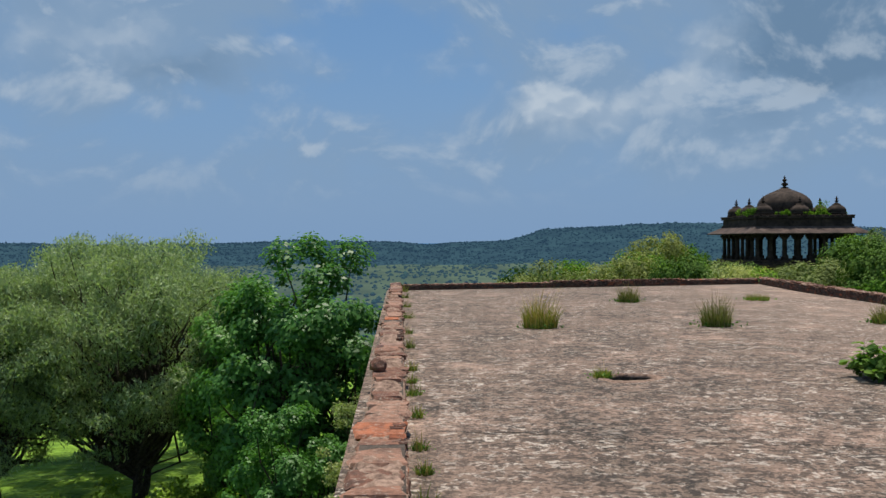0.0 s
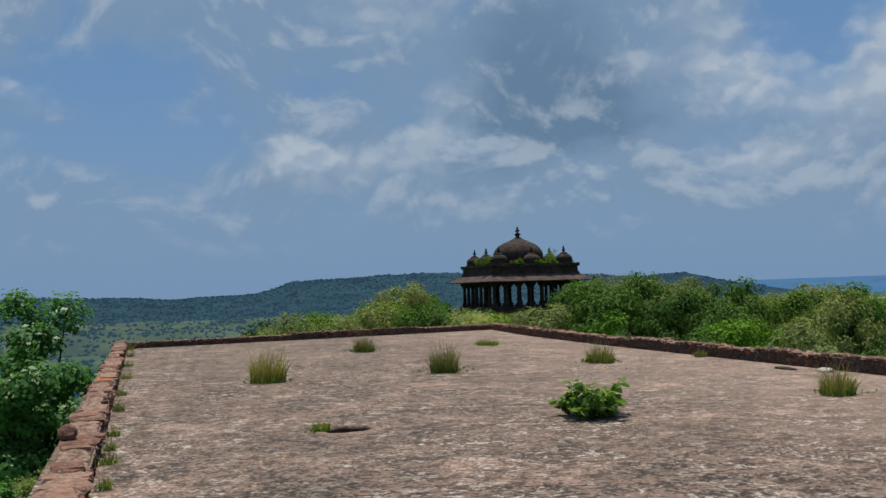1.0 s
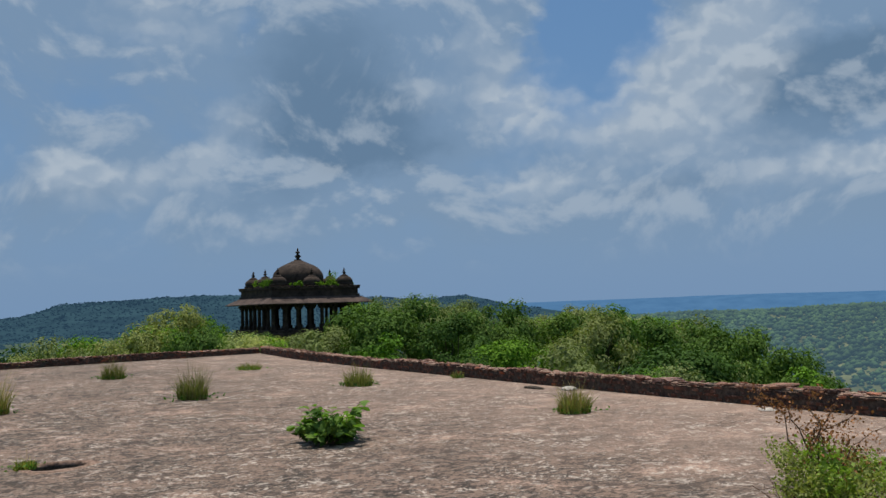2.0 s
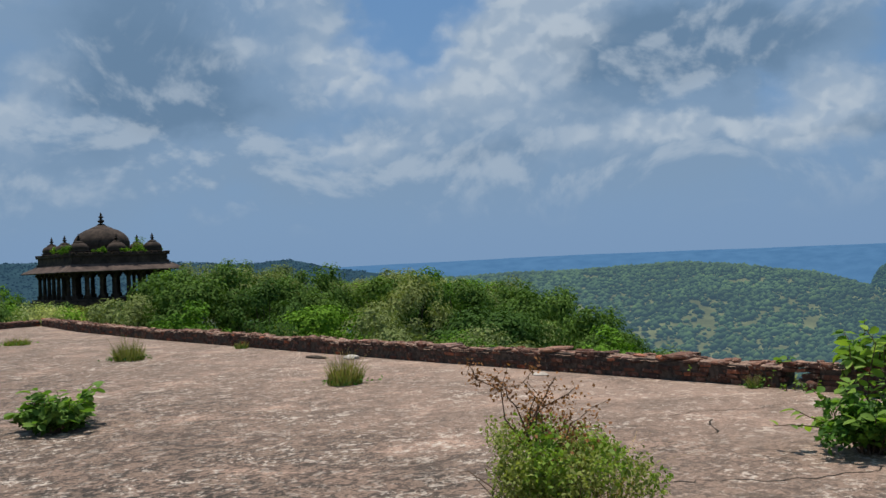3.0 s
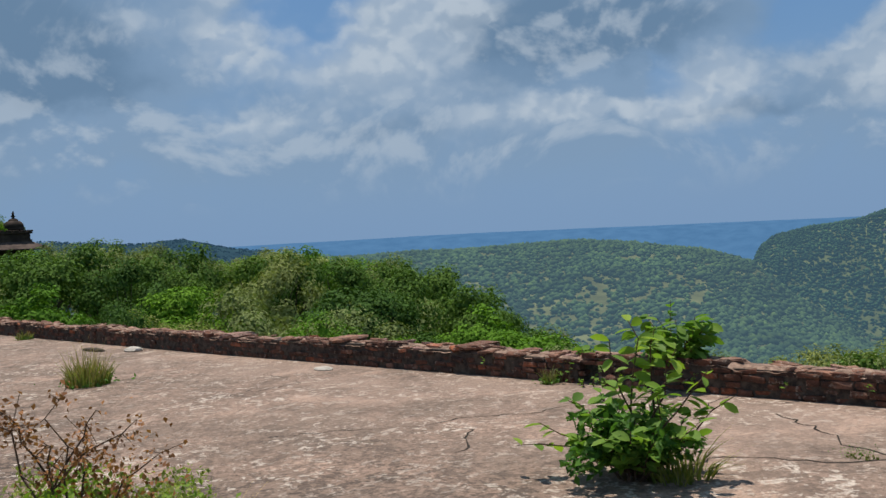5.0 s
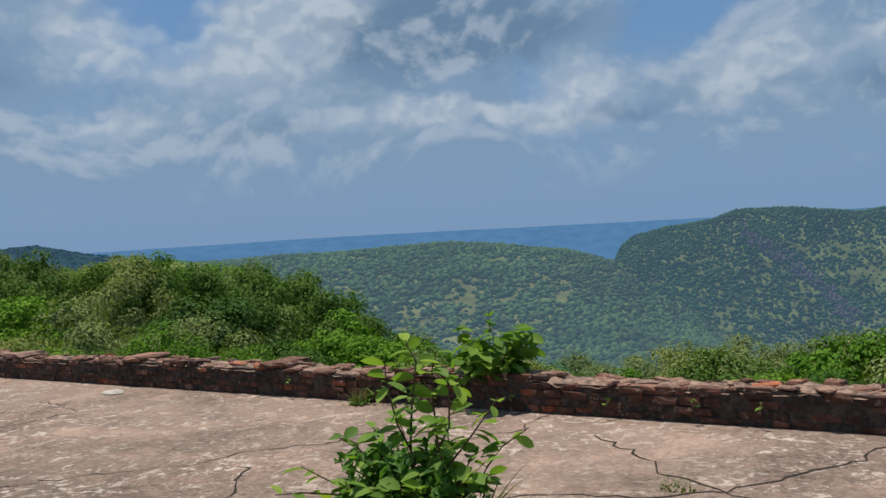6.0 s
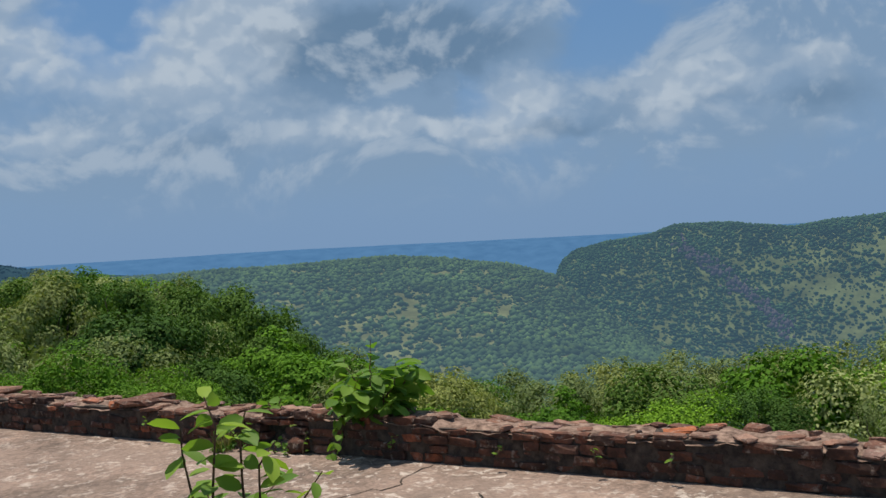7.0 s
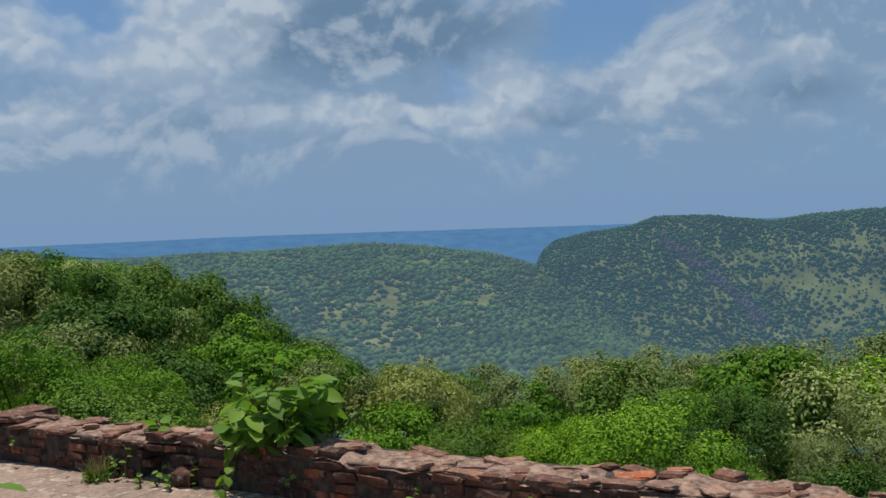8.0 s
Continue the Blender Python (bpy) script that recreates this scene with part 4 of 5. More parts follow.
def place(tree, x, y, s, rng, sink=0.2, lean=0.05):
    return Matrix.Translation((x, y, ground_z(x, y) - sink)) @ Euler((rng.normal(0, lean), rng.normal(0, lean), rng.uniform(0, 6.28))).to_matrix().to_4x4() @ Matrix.Diagonal((s * rng.uniform(0.9, 1.15), s * rng.uniform(0.9, 1.15), s, 1))


ACACIA = "grey-green feathery acacia tree in the scrub forest"
BROAD = "bright green broad-leaved tree in the scrub forest"
DARK = "dark green dense-crowned tree in the scrub forest"
PALE = "pale grey-green thorny bush on the slope"
kinds = {}


def grow(kind, fine, name, seed, height, spread, clumps, leaves, size, leaf, label, category, group, **more):
    tree = tagged(make_tree(name, seed, height, spread, clumps, leaves, size, leaf, **more), label, category, group)
    kinds.setdefault((kind, fine), []).append((tree, crown_top[name, seed]))


for k in range(3):
    for fine in (False, True):
        q = 4.2 if fine else 1
        f = 0.46 if fine else 1
        s = 10 * fine + k
        grow("acacia", fine, "acacia_tree", 60 + s, 6.0, 2.5, 34, int(4600 * q), 0.2 * f, L_FINE, ACACIA, "tree", "scrub forest acacias", bare=0.12, flat=0.75, long=2.6, clump_size=0.3, shell=0.84, core=0.8, inner=0.66)
        grow("broad", fine, "broadleaf_tree", 160 + s, 6.0, 2.5, 34, int(4600 * q), 0.2 * f, L_BROAD, BROAD, "tree", "scrub forest broadleaf trees", bare=0.1, flat=0.75, long=1.5, clump_size=0.3, shell=0.84, core=0.8, inner=0.66)
        grow("dark", fine, "broadleaf_tree", 260 + s, 6.0, 2.4, 32, int(4600 * q), 0.19 * f, L_DARK, DARK, "tree", "scrub forest broadleaf trees", bare=0.1, flat=0.8, long=1.6, clump_size=0.3, shell=0.84, core=0.8, inner=0.66)
        grow("pale", fine, "thorn_bush", 360 + s, 3.6, 2.2, 28, int(4600 * q), 0.15 * f, L_PALE, PALE, "bush", "scrub forest bushes", bare=0.02, flat=0.75, long=2.2, clump_size=0.3, shell=0.84, core=0.8, inner=0.66)


# how high the canopy stands against the distance: degrees right of +y, degrees up
CANOPY = [(7, -1.5), (11.5, -1.2), (14, -0.5), (16.2, 0.25), (18.0, -1.0), (23.5, -1.2), (25.5, -0.5), (27, 0.5), (29, 0.5), (34.0, 0.1), (37.7, -0.6), (41.5, -0.35), (44, -1.0), (47.5, -1.2),
          (49.0, -1.7), (51, -2.7), (53, -4.0), (54.8, -5.4), (56.5, -6.2), (61, -6.9), (66, -7.4), (70, -7.1), (73, -7.0), (76, -6.4), (82, -6.3), (97, -5.6)]


def plant_forest():
    rng = np.random.default_rng(21)
    spots = []
    tries = 0
    while tries < 14000 and len(spots) < 430:
        tries += 1
        r = math.sqrt(rng.uniform(18 ** 2, 103 ** 2))
        a = rng.uniform(7, 97)
        x, y = r * math.sin(radians(a)), r * math.cos(radians(a))
        if a > 49 and r > 74 - (a - 49) * 0.35:
            continue
        if x < 16.6 and y < 39:
            continue
        if a < 11 and r < 55:
            continue
        if math.hypot(x - PX, y - PY) < 6.8:
            continue
        gap = 3.2 + r * 0.018
        if any((x - p) ** 2 + (y - q) ** 2 < gap * gap for p, q, _, _ in spots):
            continue
        spots.append((x, y, r, a))
    stands = {}
    for x, y, r, a in spots:
        patch = noise.noise(Vector((x / 16, y / 16, 2.0))) + rng.normal(0, 0.16)
        if x < 24 or (a > 54 and r < 40):
            kind = ("pale", "pale", "pale", "acacia", "acacia", "broad", "dark")[rng.integers(7)]
        else:
            patch += rng.normal(0, 0.14)
            kind = "acacia" if patch < -0.06 else ("broad" if patch < 0.14 else "dark")
            if rng.uniform() < 0.08:
                kind = "pale"
        choice = kinds[kind, r < 46]
        tree, tall = choice[rng.integers(len(choice))]
        line = float(np.interp(a, [p[0] for p in CANOPY], [p[1] for p in CANOPY])) - abs(rng.normal(0, 0.28))
        room = 1.65 + r * math.tan(radians(line)) - ground_z(x, y)
        s = rng.uniform(0.8, 1.15) * (0.9 if a > 52 else 1.15)
        limit = (room + 0.2) / tall
        s = limit * rng.uniform(0.92, 1.1) if (r > 62 and a < 50) or (r > 48 and a >= 50) else min(s, limit) * rng.uniform(0.78, 1.06)
        s = max(0.4, min(1.7, s))
        m = place(tree, x, y, s, rng)
        if s > 1.25:
            m = m @ Matrix.Diagonal((0.82, 0.82, 1, 1))
        elif s < 0.75:
            m = m @ Matrix.Diagonal((1.25, 1.25, 1, 1))
        stands.setdefault(tree, []).append(m)
    for tree, poses in stands.items():
        for m in poses[1:]:
            copy_thing(tree, m)
        tree.matrix_world = poses[0]
    for choice in kinds.values():
        for tree, _ in choice:
            if tree not in stands:
                tree.matrix_world = Matrix.Translation((70, 20, ground_z(70, 20)))


plant_forest()


def undergrowth():
    """Low leaves that close the ground between the trees."""
    rng = np.random.default_rng(31)
    n = 36000
    r, a = rng.uniform(17, 90, n), rng.uniform(6, 98, n)
    x, y = r * np.sin(np.radians(a)), r * np.cos(np.radians(a))
    keep = ~((x < 15.5) & (y < 38))
    r, a, x, y = r[keep], a[keep], x[keep], y[keep]
    hump = np.array([noise.noise(Vector((p / 2.3, q / 2.3, 7))) for p, q in zip(x, y)])
    z = terrain_height(r, a) + 0.1 + (0.35 + 0.5 * hump) * rng.uniform(0.3, 1, len(x))
    V, F = leaf_cloud(np.stack([x, y, z], -1), 0.1 + 0.006 * r, rng, 0.6, 1.5)
    tagged(new("undergrowth", soup("undergrowth", V, F, L_PALE)), "low tangled green undergrowth between the trees", "undergrowth", kind="stuff")


undergrowth()

# the tall trees beside the roof
mesquite = tagged(make_tree("mesquite_tree", 101, 9.9, 5.3, 260, 90000, 0.15, L_MESQ, 0.08, 0.7, 4.5, 1.0, 0.4, 0.135, 3, 0.5, 0.3), "feathery grey-green mesquite tree with drooping sprays", "tree", "mesquites beside the roof")
mesquite.matrix_world = Matrix.Translation((-9.0, 32.0, -7.0))
copy_thing(mesquite, Matrix.Translation((-14.0, 31.0, -7.2)) @ Euler((0, 0, 2.1)).to_matrix().to_4x4() @ Matrix.Diagonal((0.95, 0.95, 0.92, 1)))
copy_thing(mesquite, Matrix.Translation((-11.5, 39.5, -7.4)) @ Euler((0, 0, 4.0)).to_matrix().to_4x4() @ Matrix.Diagonal((1.0, 1.0, 0.97, 1)))
glossy = tagged(make_tree("glossy_tree", 102, 9.6, 2.9, 150, 36000, 0.16, L_GLOSS, 0.03, 0.85, 1.7, 0.0, 0.55, 0.18, 2, 0.6, 0.3), "tall dark green glossy-leaved tree close to the roof", "tree", "glossy trees beside the roof")
glossy.matrix_world = Matrix.Translation((-2.3, 25.5, -7.0))
copy_thing(glossy, Matrix.Translation((-4.6, 29.8, -7.2)) @ Euler((0, 0, 1.3)).to_matrix().to_4x4() @ Matrix.Diagonal((0.85, 0.85, 0.86, 1)))
copy_thing(glossy, Matrix.Translation((-2.4, 20.4, -7.3)) @ Euler((0, 0, 3.3)).to_matrix().to_4x4() @ Matrix.Diagonal((0.62, 0.62, 0.62, 1)))

# ---- plants and small things on the roof ----


def leaf_blade(name, seed, long, wide, material):
    """One leaf along +x from its stalk: cupped, bent and pointed."""
    rng = np.random.default_rng(seed)
    V, F = [], []
    bend = rng.uniform(0.15, 0.4)
    rows = [(0.0, 0.02), (0.22, 0.72), (0.5, 1.0), (0.78, 0.78), (1.0, 0.04)]
    for f, w in rows:
        z = -bend * long * f * f * 0.6
        half = w * wide / 2 * rng.uniform(0.92, 1.08)
        V += [(f * long, half, z + half * 0.28), (f * long, 0, z), (f * long, -half, z + half * 0.28)]
    for k in range(len(rows) - 1):
        b = 3 * k
        F += [(b, b + 1, b + 4, b + 3), (b + 1, b + 2, b + 5, b + 4)]
    return mesh_of(name, V, F, material, True)


def aim(p, d, roll, s):
    """A pose at p whose x axis runs along d."""
    d = Vector(d).normalized()
    m = d.to_track_quat("X", "Z").to_matrix().to_4x4()
    return Matrix.Translation(p) @ m @ Matrix.Rotation(roll, 4, "X") @ Matrix.Scale(s, 4)


def blades(n, radius, height, rng, lean=0.35, width=0.006, curl=0.3):
    """A tuft of bent grass blades; arrays of verts and triangles as quads."""
    V, F = [], []
    for k in range(n):
        a, q = rng.uniform(0, 6.28), radius * math.sqrt(rng.uniform())
        foot = Vector((q * math.cos(a), q * math.sin(a) * 0.8, 0))
        h = height * rng.uniform(0.45, 1.1) * (1 - 0.35 * q / max(radius, 1e-3))
        out = Vector((math.cos(a), math.sin(a), 0)) * (lean * q / max(radius, 1e-3)) + Vector(rng.normal(0, 0.16, 3))
        side = Vector((rng.normal(), rng.normal(), 0)).normalized() * width * rng.uniform(0.7, 1.4)
        b = len(V)
        for f in (0.0, 0.4, 0.75, 1.0):
            p = foot + out * (h * f * f * (1 + curl)) + Vector((0, 0, h * f * (1 - 0.18 * f * f)))
            w = side * (1 - 0.9 * f)
            V += [p - w, p + w]
        F += [(b + 2 * i, b + 2 * i + 1, b + 2 * i + 3, b + 2 * i + 2) for i in range(3)]
    return V, F


def grass_tuft(x, y, radius, height, seed, label, green=240, straw=110, low=1.0):
    rng = np.random.default_rng(seed)
    tuft = tagged(new("grass_tuft"), label, "grass", "grass tufts on the roof")
    tuft.matrix_world = Matrix.Translation((x, y, 0)) @ Matrix.Rotation(rng.uniform(0, 6.28), 4, "Z")
    V, F = blades(green, radius * 0.85, height * 0.85, rng, 0.3, 0.008, 0.3)
    part("green_blade", mesh_of("green_blade", V, F, L_BLADE), tuft)["kind"] = "stuff"
    V, F = blades(straw, radius * 0.8, height * 1.2, rng, 0.18, 0.005, 0.2)
    part("seed_stalk", mesh_of("seed_stalk", V, F, L_STRAW), tuft)["kind"] = "stuff"
    pts = np.stack([rng.normal(0, radius * 0.55, 130), rng.normal(0, radius * 0.5, 130), rng.uniform(0.01, 0.04 + 0.12 * radius, 130)], -1)
    V, F = leaf_cloud(pts, (0.02 + 0.13 * radius) * low, rng, 0.6, 1.8)
    part("low_leaf", soup("low_leaf", V, F, L_BIG), tuft)["kind"] = "stuff"
    return tuft


STRAWY = "clump of green and straw-tipped grass growing from the roof"
for x, y, r, h, s, g, st in ((2.79, 18.45, 0.38, 0.6, 201, 300, 150), (6.3, 18.45, 0.34, 0.55, 202, 230, 170), (9.85, 18.6, 0.36, 0.42, 203, 260, 100),
                             (9.97, 11.6, 0.3, 0.4, 204, 230, 120), (6.35, 25.8, 0.34, 0.45, 205, 200, 140), (10.1, 26.1, 0.38, 0.22, 206, 230, 60)):
    grass_tuft(x, y, r * 1.05, h * 1.3, s, STRAWY, int(g * 1.3), int(st * 1.8))
for k, (x, y, r, h) in enumerate(((0.2, 6.2, 0.13, 0.26), (0.22, 7.1, 0.1, 0.2), (0.2, 7.9, 0.12, 0.24), (0.24, 5.5, 0.14, 0.26), (0.2, 9.3, 0.12, 0.2), (0.2, 10.6, 0.14, 0.26), (0.19, 11.5, 0.12, 0.22),
                                  (0.2, 12.6, 0.12, 0.24), (0.2, 15.2, 0.16, 0.3), (0.2, 17.5, 0.14, 0.26), (0.22, 21.0, 0.2, 0.34), (0.2, 24.5, 0.2, 0.36), (0.2, 28.5, 0.22, 0.4), (0.18, 32.0, 0.25, 0.55))):
    grass_tuft(x, y, r * 0.75, h * 0.8, 220 + k, "small weedy grass along the foot of the parapet", 30, 16, 0.6)
grass_tuft(2.56, 11.78, 0.16, 0.2, 240, "small green weed at the edge of a roof hole", 130, 10)
grass_tuft(10.85, 3.25, 0.13, 0.03, 241, "low moss and grass in a roof crack", 60, 10, 0.3)
grass_tuft(12.36, 6.75, 0.11, 0.2, 242, "dry grass at the foot of the parapet", 70, 60)
grass_tuft(12.3, 18.6, 0.15, 0.26, 243, "weedy grass at the foot of the parapet", 70, 40)


def leafy_plant(name, label, spot, seed, stems, reach, height, leaf_sizes, per_stem, material, spread=0.5, group="", droop=0.0):
    """A plant of thin stems that carry single large leaves."""
    rng = np.random.default_rng(seed)
    plant = tagged(new(name), label, "plant", group)
    plant.matrix_world = Matrix.Translation(spot)
    meshes = [leaf_blade("leaf", seed * 7 + k, 1.0, rng.uniform(0.5, 0.66), material) for k in range(5)]
    for k in range(stems):
        a = 6.28 * (k + rng.uniform(-0.3, 0.3)) / stems
        h = height * rng.uniform(0.55, 1.0) * (1.15 - 0.3 * (k % 3))
        out = reach * rng.uniform(0.35, 1.0)
        foot = Vector((0.06 * math.cos(a), 0.06 * math.sin(a), -0.03))
        tip = Vector((out * math.cos(a), out * math.sin(a), max(0.06, h * (1 - 0.35 * (out / reach)))))
        path = limb(foot, tip, 0.008, 0.0025, rng, 5, 0.1)
        V, F = tubes([path], 5)
        part("stem", mesh_of("stem", V, F, TWIG, True), plant)
        for j in range(per_stem):
            f = 0.25 + 0.75 * (j + rng.uniform(0, 0.8)) / per_stem
            i = min(4, int(f * 5))
            p = path[i][0].lerp(path[i + 1][0], min(1, f * 5 - i))
            b = a + rng.normal(0, 1.2)
            d = Vector((math.cos(b), math.sin(b), rng.uniform(-0.35, 0.7) - droop))
            part("leaf", meshes[rng.integers(5)], plant, m=aim(p, d, rng.normal(0, 0.45), rng.uniform(*leaf_sizes)))
    return plant


tall = leafy_plant("leafy_plant", "leafy green sapling with broad leaves growing from a roof crack", (9.66, 4.2, 0), 301, 22, 0.5, 0.72, (0.075, 0.125), 17, L_BIG_OBJ)
rng_p = np.random.default_rng(9)
shoot_leaf = leaf_blade("leaf", 611, 1.0, 0.56, L_SHOOT)
for tip, count in (((0.02, 0.0, 0.96), 22), ((0.12, -0.12, 0.9), 20), ((0.02, 0.14, 0.84), 18), ((0.2, -0.42, 0.66), 17), ((0.28, -0.54, 0.5), 14), ((0.12, -0.26, 0.78), 18), ((-0.26, 0.5, 0.34), 14), ((-0.34, 0.62, 0.2), 9)):
    path = limb((0.03, -0.03, 0), tip, 0.009, 0.003, rng_p, 5, 0.08)
    V, F = tubes([path], 5)
    part("stem", mesh_of("stem", V, F, TWIG, True), tall)
    for j in range(count):
        f = 0.22 + 0.78 * (j + rng_p.uniform(0, 0.6)) / count
        i = min(4, int(f * 5))
        p = path[i][0].lerp(path[i + 1][0], min(1, f * 5 - i))
        b = rng_p.uniform(0, 6.28)
        part("leaf", shoot_leaf, tall, m=aim(p, (math.cos(b), math.sin(b), rng_p.uniform(-0.5, 0.6)), rng_p.normal(0, 0.5), rng_p.uniform(0.085, 0.145)))
V, F = blades(150, 0.24, 0.27, rng_p, 0.7, 0.007, 0.9)
part("grass_blade", mesh_of("grass_blade", V, F, L_BLADE), tall, "long green grass at the foot", Matrix.Translation((0.18, -0.22, 0)))["kind"] = "stuff"
rng_q = np.random.default_rng(10)
c = np.stack([rng_q.normal(0, 0.2, 26), rng_q.normal(0, 0.2, 26), rng_q.uniform(0.06, 0.42, 26)], -1)
V, F = leaf_cloud(clump_points(c, rng_q.uniform(0.08, 0.15, 26), 1100, rng_q, 0.3), 0.06, rng_q, 0.5, 1.7)
part("foliage", soup("foliage", V, F, L_BIG), tall, "dense smaller leaves low down")["kind"] = "stuff"
shrub = leafy_plant("leafy_shrub", "low round shrub with broad dark green leaves on the roof", (5.97, 11.35, 0), 302, 28, 0.56, 0.56, (0.11, 0.17), 10, L_BIG_OBJ)
c = np.stack([rng_q.normal(0, 0.22, 24), rng_q.normal(0, 0.22, 24), rng_q.uniform(0.06, 0.26, 24)], -1)
V, F = leaf_cloud(clump_points(c, rng_q.uniform(0.07, 0.13, 24), 800, rng_q, 0.3), 0.09, rng_q, 0.5, 1.6)
part("foliage", soup("foliage", V, F, L_DARK), shrub, "dark leaves inside the shrub")["kind"] = "stuff"
leafy_plant("wall_plant", "large-leaved green plant rooted in the parapet top", (12.7, 5.5, 0.25), 303, 26, 0.38, 0.62, (0.12, 0.2), 9, L_BIG_OBJ, droop=0.25)
leafy_plant("wall_sprig", "young yellow-green sprig on the parapet top", (12.8, 6.55, 0.24), 304, 3, 0.12, 0.16, (0.1, 0.14), 3, L_BIG_OBJ)
for k, (x, y, z) in enumerate(((12.4, 6.32, 0.0), (12.44, 6.6, 0.05), (12.42, 6.08, 0.0), (12.47, 5.2, 0.12), (12.47, 4.35, 0.1), (12.48, 3.75, 0.13), (12.48, 3.2, 0.14), (12.44, 7.6, 0.15))):
    leafy_plant("wall_weed", "small green weed in a joint of the parapet", (x, y, z), 320 + k, 4 if k < 3 else 2, 0.12 if k < 3 else 0.05, 0.2 if k < 3 else 0.06, (0.03, 0.055), 5 if k < 3 else 3, L_BIG_OBJ, group="weeds in the parapet")
# a vine that hangs down the wall face
vine = tagged(new("creeper"), "yellow-green creeper hanging down the brick parapet", "plant")
vine.matrix_world = Matrix.Translation((12.45, 5.66, 0))
rng_v = np.random.default_rng(12)
vine_leaf = leaf_blade("leaf", 77, 1.0, 0.8, L_BIG_OBJ)
path = limb((0.1, 0, 0.31), (-0.03, 0.03, 0.02), 0.005, 0.003, rng_v, 5, 0.12)
V, F = tubes([path], 5)
part("stem", mesh_of("stem", V, F, L_BIG), vine)
for k in range(22):
    p = path[rng_v.integers(6)][0] + Vector(rng_v.normal(0, 0.022, 3)) + Vector((-0.03, 0, 0))
    part("leaf", vine_leaf, vine, m=aim(p, (-0.5, rng_v.normal(0, 0.7), rng_v.uniform(-0.9, 0.2)), rng_v.normal(0, 0.6), rng_v.uniform(0.05, 0.085)))


def dry_bush():
    """A round small-leaved bush with bare, browned twigs above it."""
    rng = np.random.default_rng(41)
    bush = tagged(new("bush"), "small-leaved green bush with dry brown twigs on the roof", "bush")
    bush.matrix_world = Matrix.Translation((6.45, 4.65, 0))
    c = np.stack([rng.normal(0, 0.29, 46), rng.normal(0, 0.25, 46), rng.uniform(0.1, 0.58, 46)], -1)
    c[:, 2] *= np.clip(1.3 - 0.8 * np.hypot(c[:, 0], c[:, 1]), 0.35, 1)
    pts = clump_points(c, rng.uniform(0.09, 0.2, 46), 9500, rng, 0.3, 0.8)
    pts = pts[pts[:, 2] > 0.01]
    V, F = leaf_cloud(pts, 0.028, rng, 0.5, 1.7)
    part("foliage", soup("foliage", V, F, L_BUSH), bush)["kind"] = "stuff"
    pts = clump_points(c[:20] + np.array([0.12, -0.1, 0.02]), rng.uniform(0.09, 0.18, 20), 2600, rng, 0.3, 0.8)
    V, F = leaf_cloud(pts[pts[:, 2] > 0.01], 0.036, rng, 0.5, 1.7)
    part("foliage", soup("foliage", V, F, L_LIME), bush, "fresher yellow-green leaves")["kind"] = "stuff"
    twigs, dry = [], []
    main = limb((0.02, 0, 0), (-0.12, 0.06, 0.62), 0.016, 0.009, rng, 5, 0.12)
    twigs.append(main)
    ends = [((-0.36, 0.26, 1.02), 22), ((-0.24, 0.16, 0.94), 16), ((-0.1, 0.0, 0.98), 9), ((0.0, -0.08, 0.93), 9), ((0.12, -0.12, 0.86), 8), ((0.05, 0.1, 0.8), 8), ((-0.2, -0.1, 0.84), 8), ((0.2, -0.18, 0.74), 7)]
    for e, k in ends:
        start = main[rng.integers(3, 6)][0]
        p = limb(start, e, 0.006, 0.002, rng, 5, 0.07)
        twigs.append(p)
        for j in range(k):
            a = p[rng.integers(1, 6)][0]
            b = a + Vector(rng.normal(0, 0.045, 3))
            twigs.append([(a, 0.002), (b, 0.0012)])
            dry += [b] + [a.lerp(b, rng.uniform()) + Vector(rng.normal(0, 0.022, 3)) for _ in range(6)]
    for k in range(60):
        a = rng.uniform(0, 6.28)
        q = rng.uniform(0.1, 0.55)
        twigs.append(limb((0.03 * math.cos(a), 0.03 * math.sin(a), 0), (q * math.cos(a), q * math.sin(a), rng.uniform(0.25, 0.5)), 0.006, 0.0015, rng, 4, 0.16))
    V, F = tubes(twigs, 5)
    part("branchwork", mesh_of("branchwork", V, F, TWIG), bush)
    russet = rng.normal(size=(420, 3)) * np.array([0.1, 0.1, 0.12]) + np.array([0.08, -0.08, 0.62])
    V, F = leaf_cloud(np.concatenate([np.array([tuple(p) for p in dry]), russet]), 0.024, rng, 0.3, 1.5)
    part("dry_leaf", soup("dry_leaf", V, F, L_DRY), bush, "shrivelled russet leaves")["kind"] = "stuff"
    V, F = blades(46, 0.1, 0.62, rng, 0.5, 0.004, 0.5)
    part("seed_stalk", mesh_of("seed_stalk", V, F, L_STRAW), bush, "dry grass stalks", Matrix.Translation((0.3, -0.22, 0.1)))["kind"] = "stuff"
    V, F = blades(160, 0.35, 0.25, rng, 0.8, 0.005, 0.6)
    part("grass_blade", mesh_of("grass_blade", V, F, L_BLADE), bush, "grass round the foot")["kind"] = "stuff"


dry_bush()


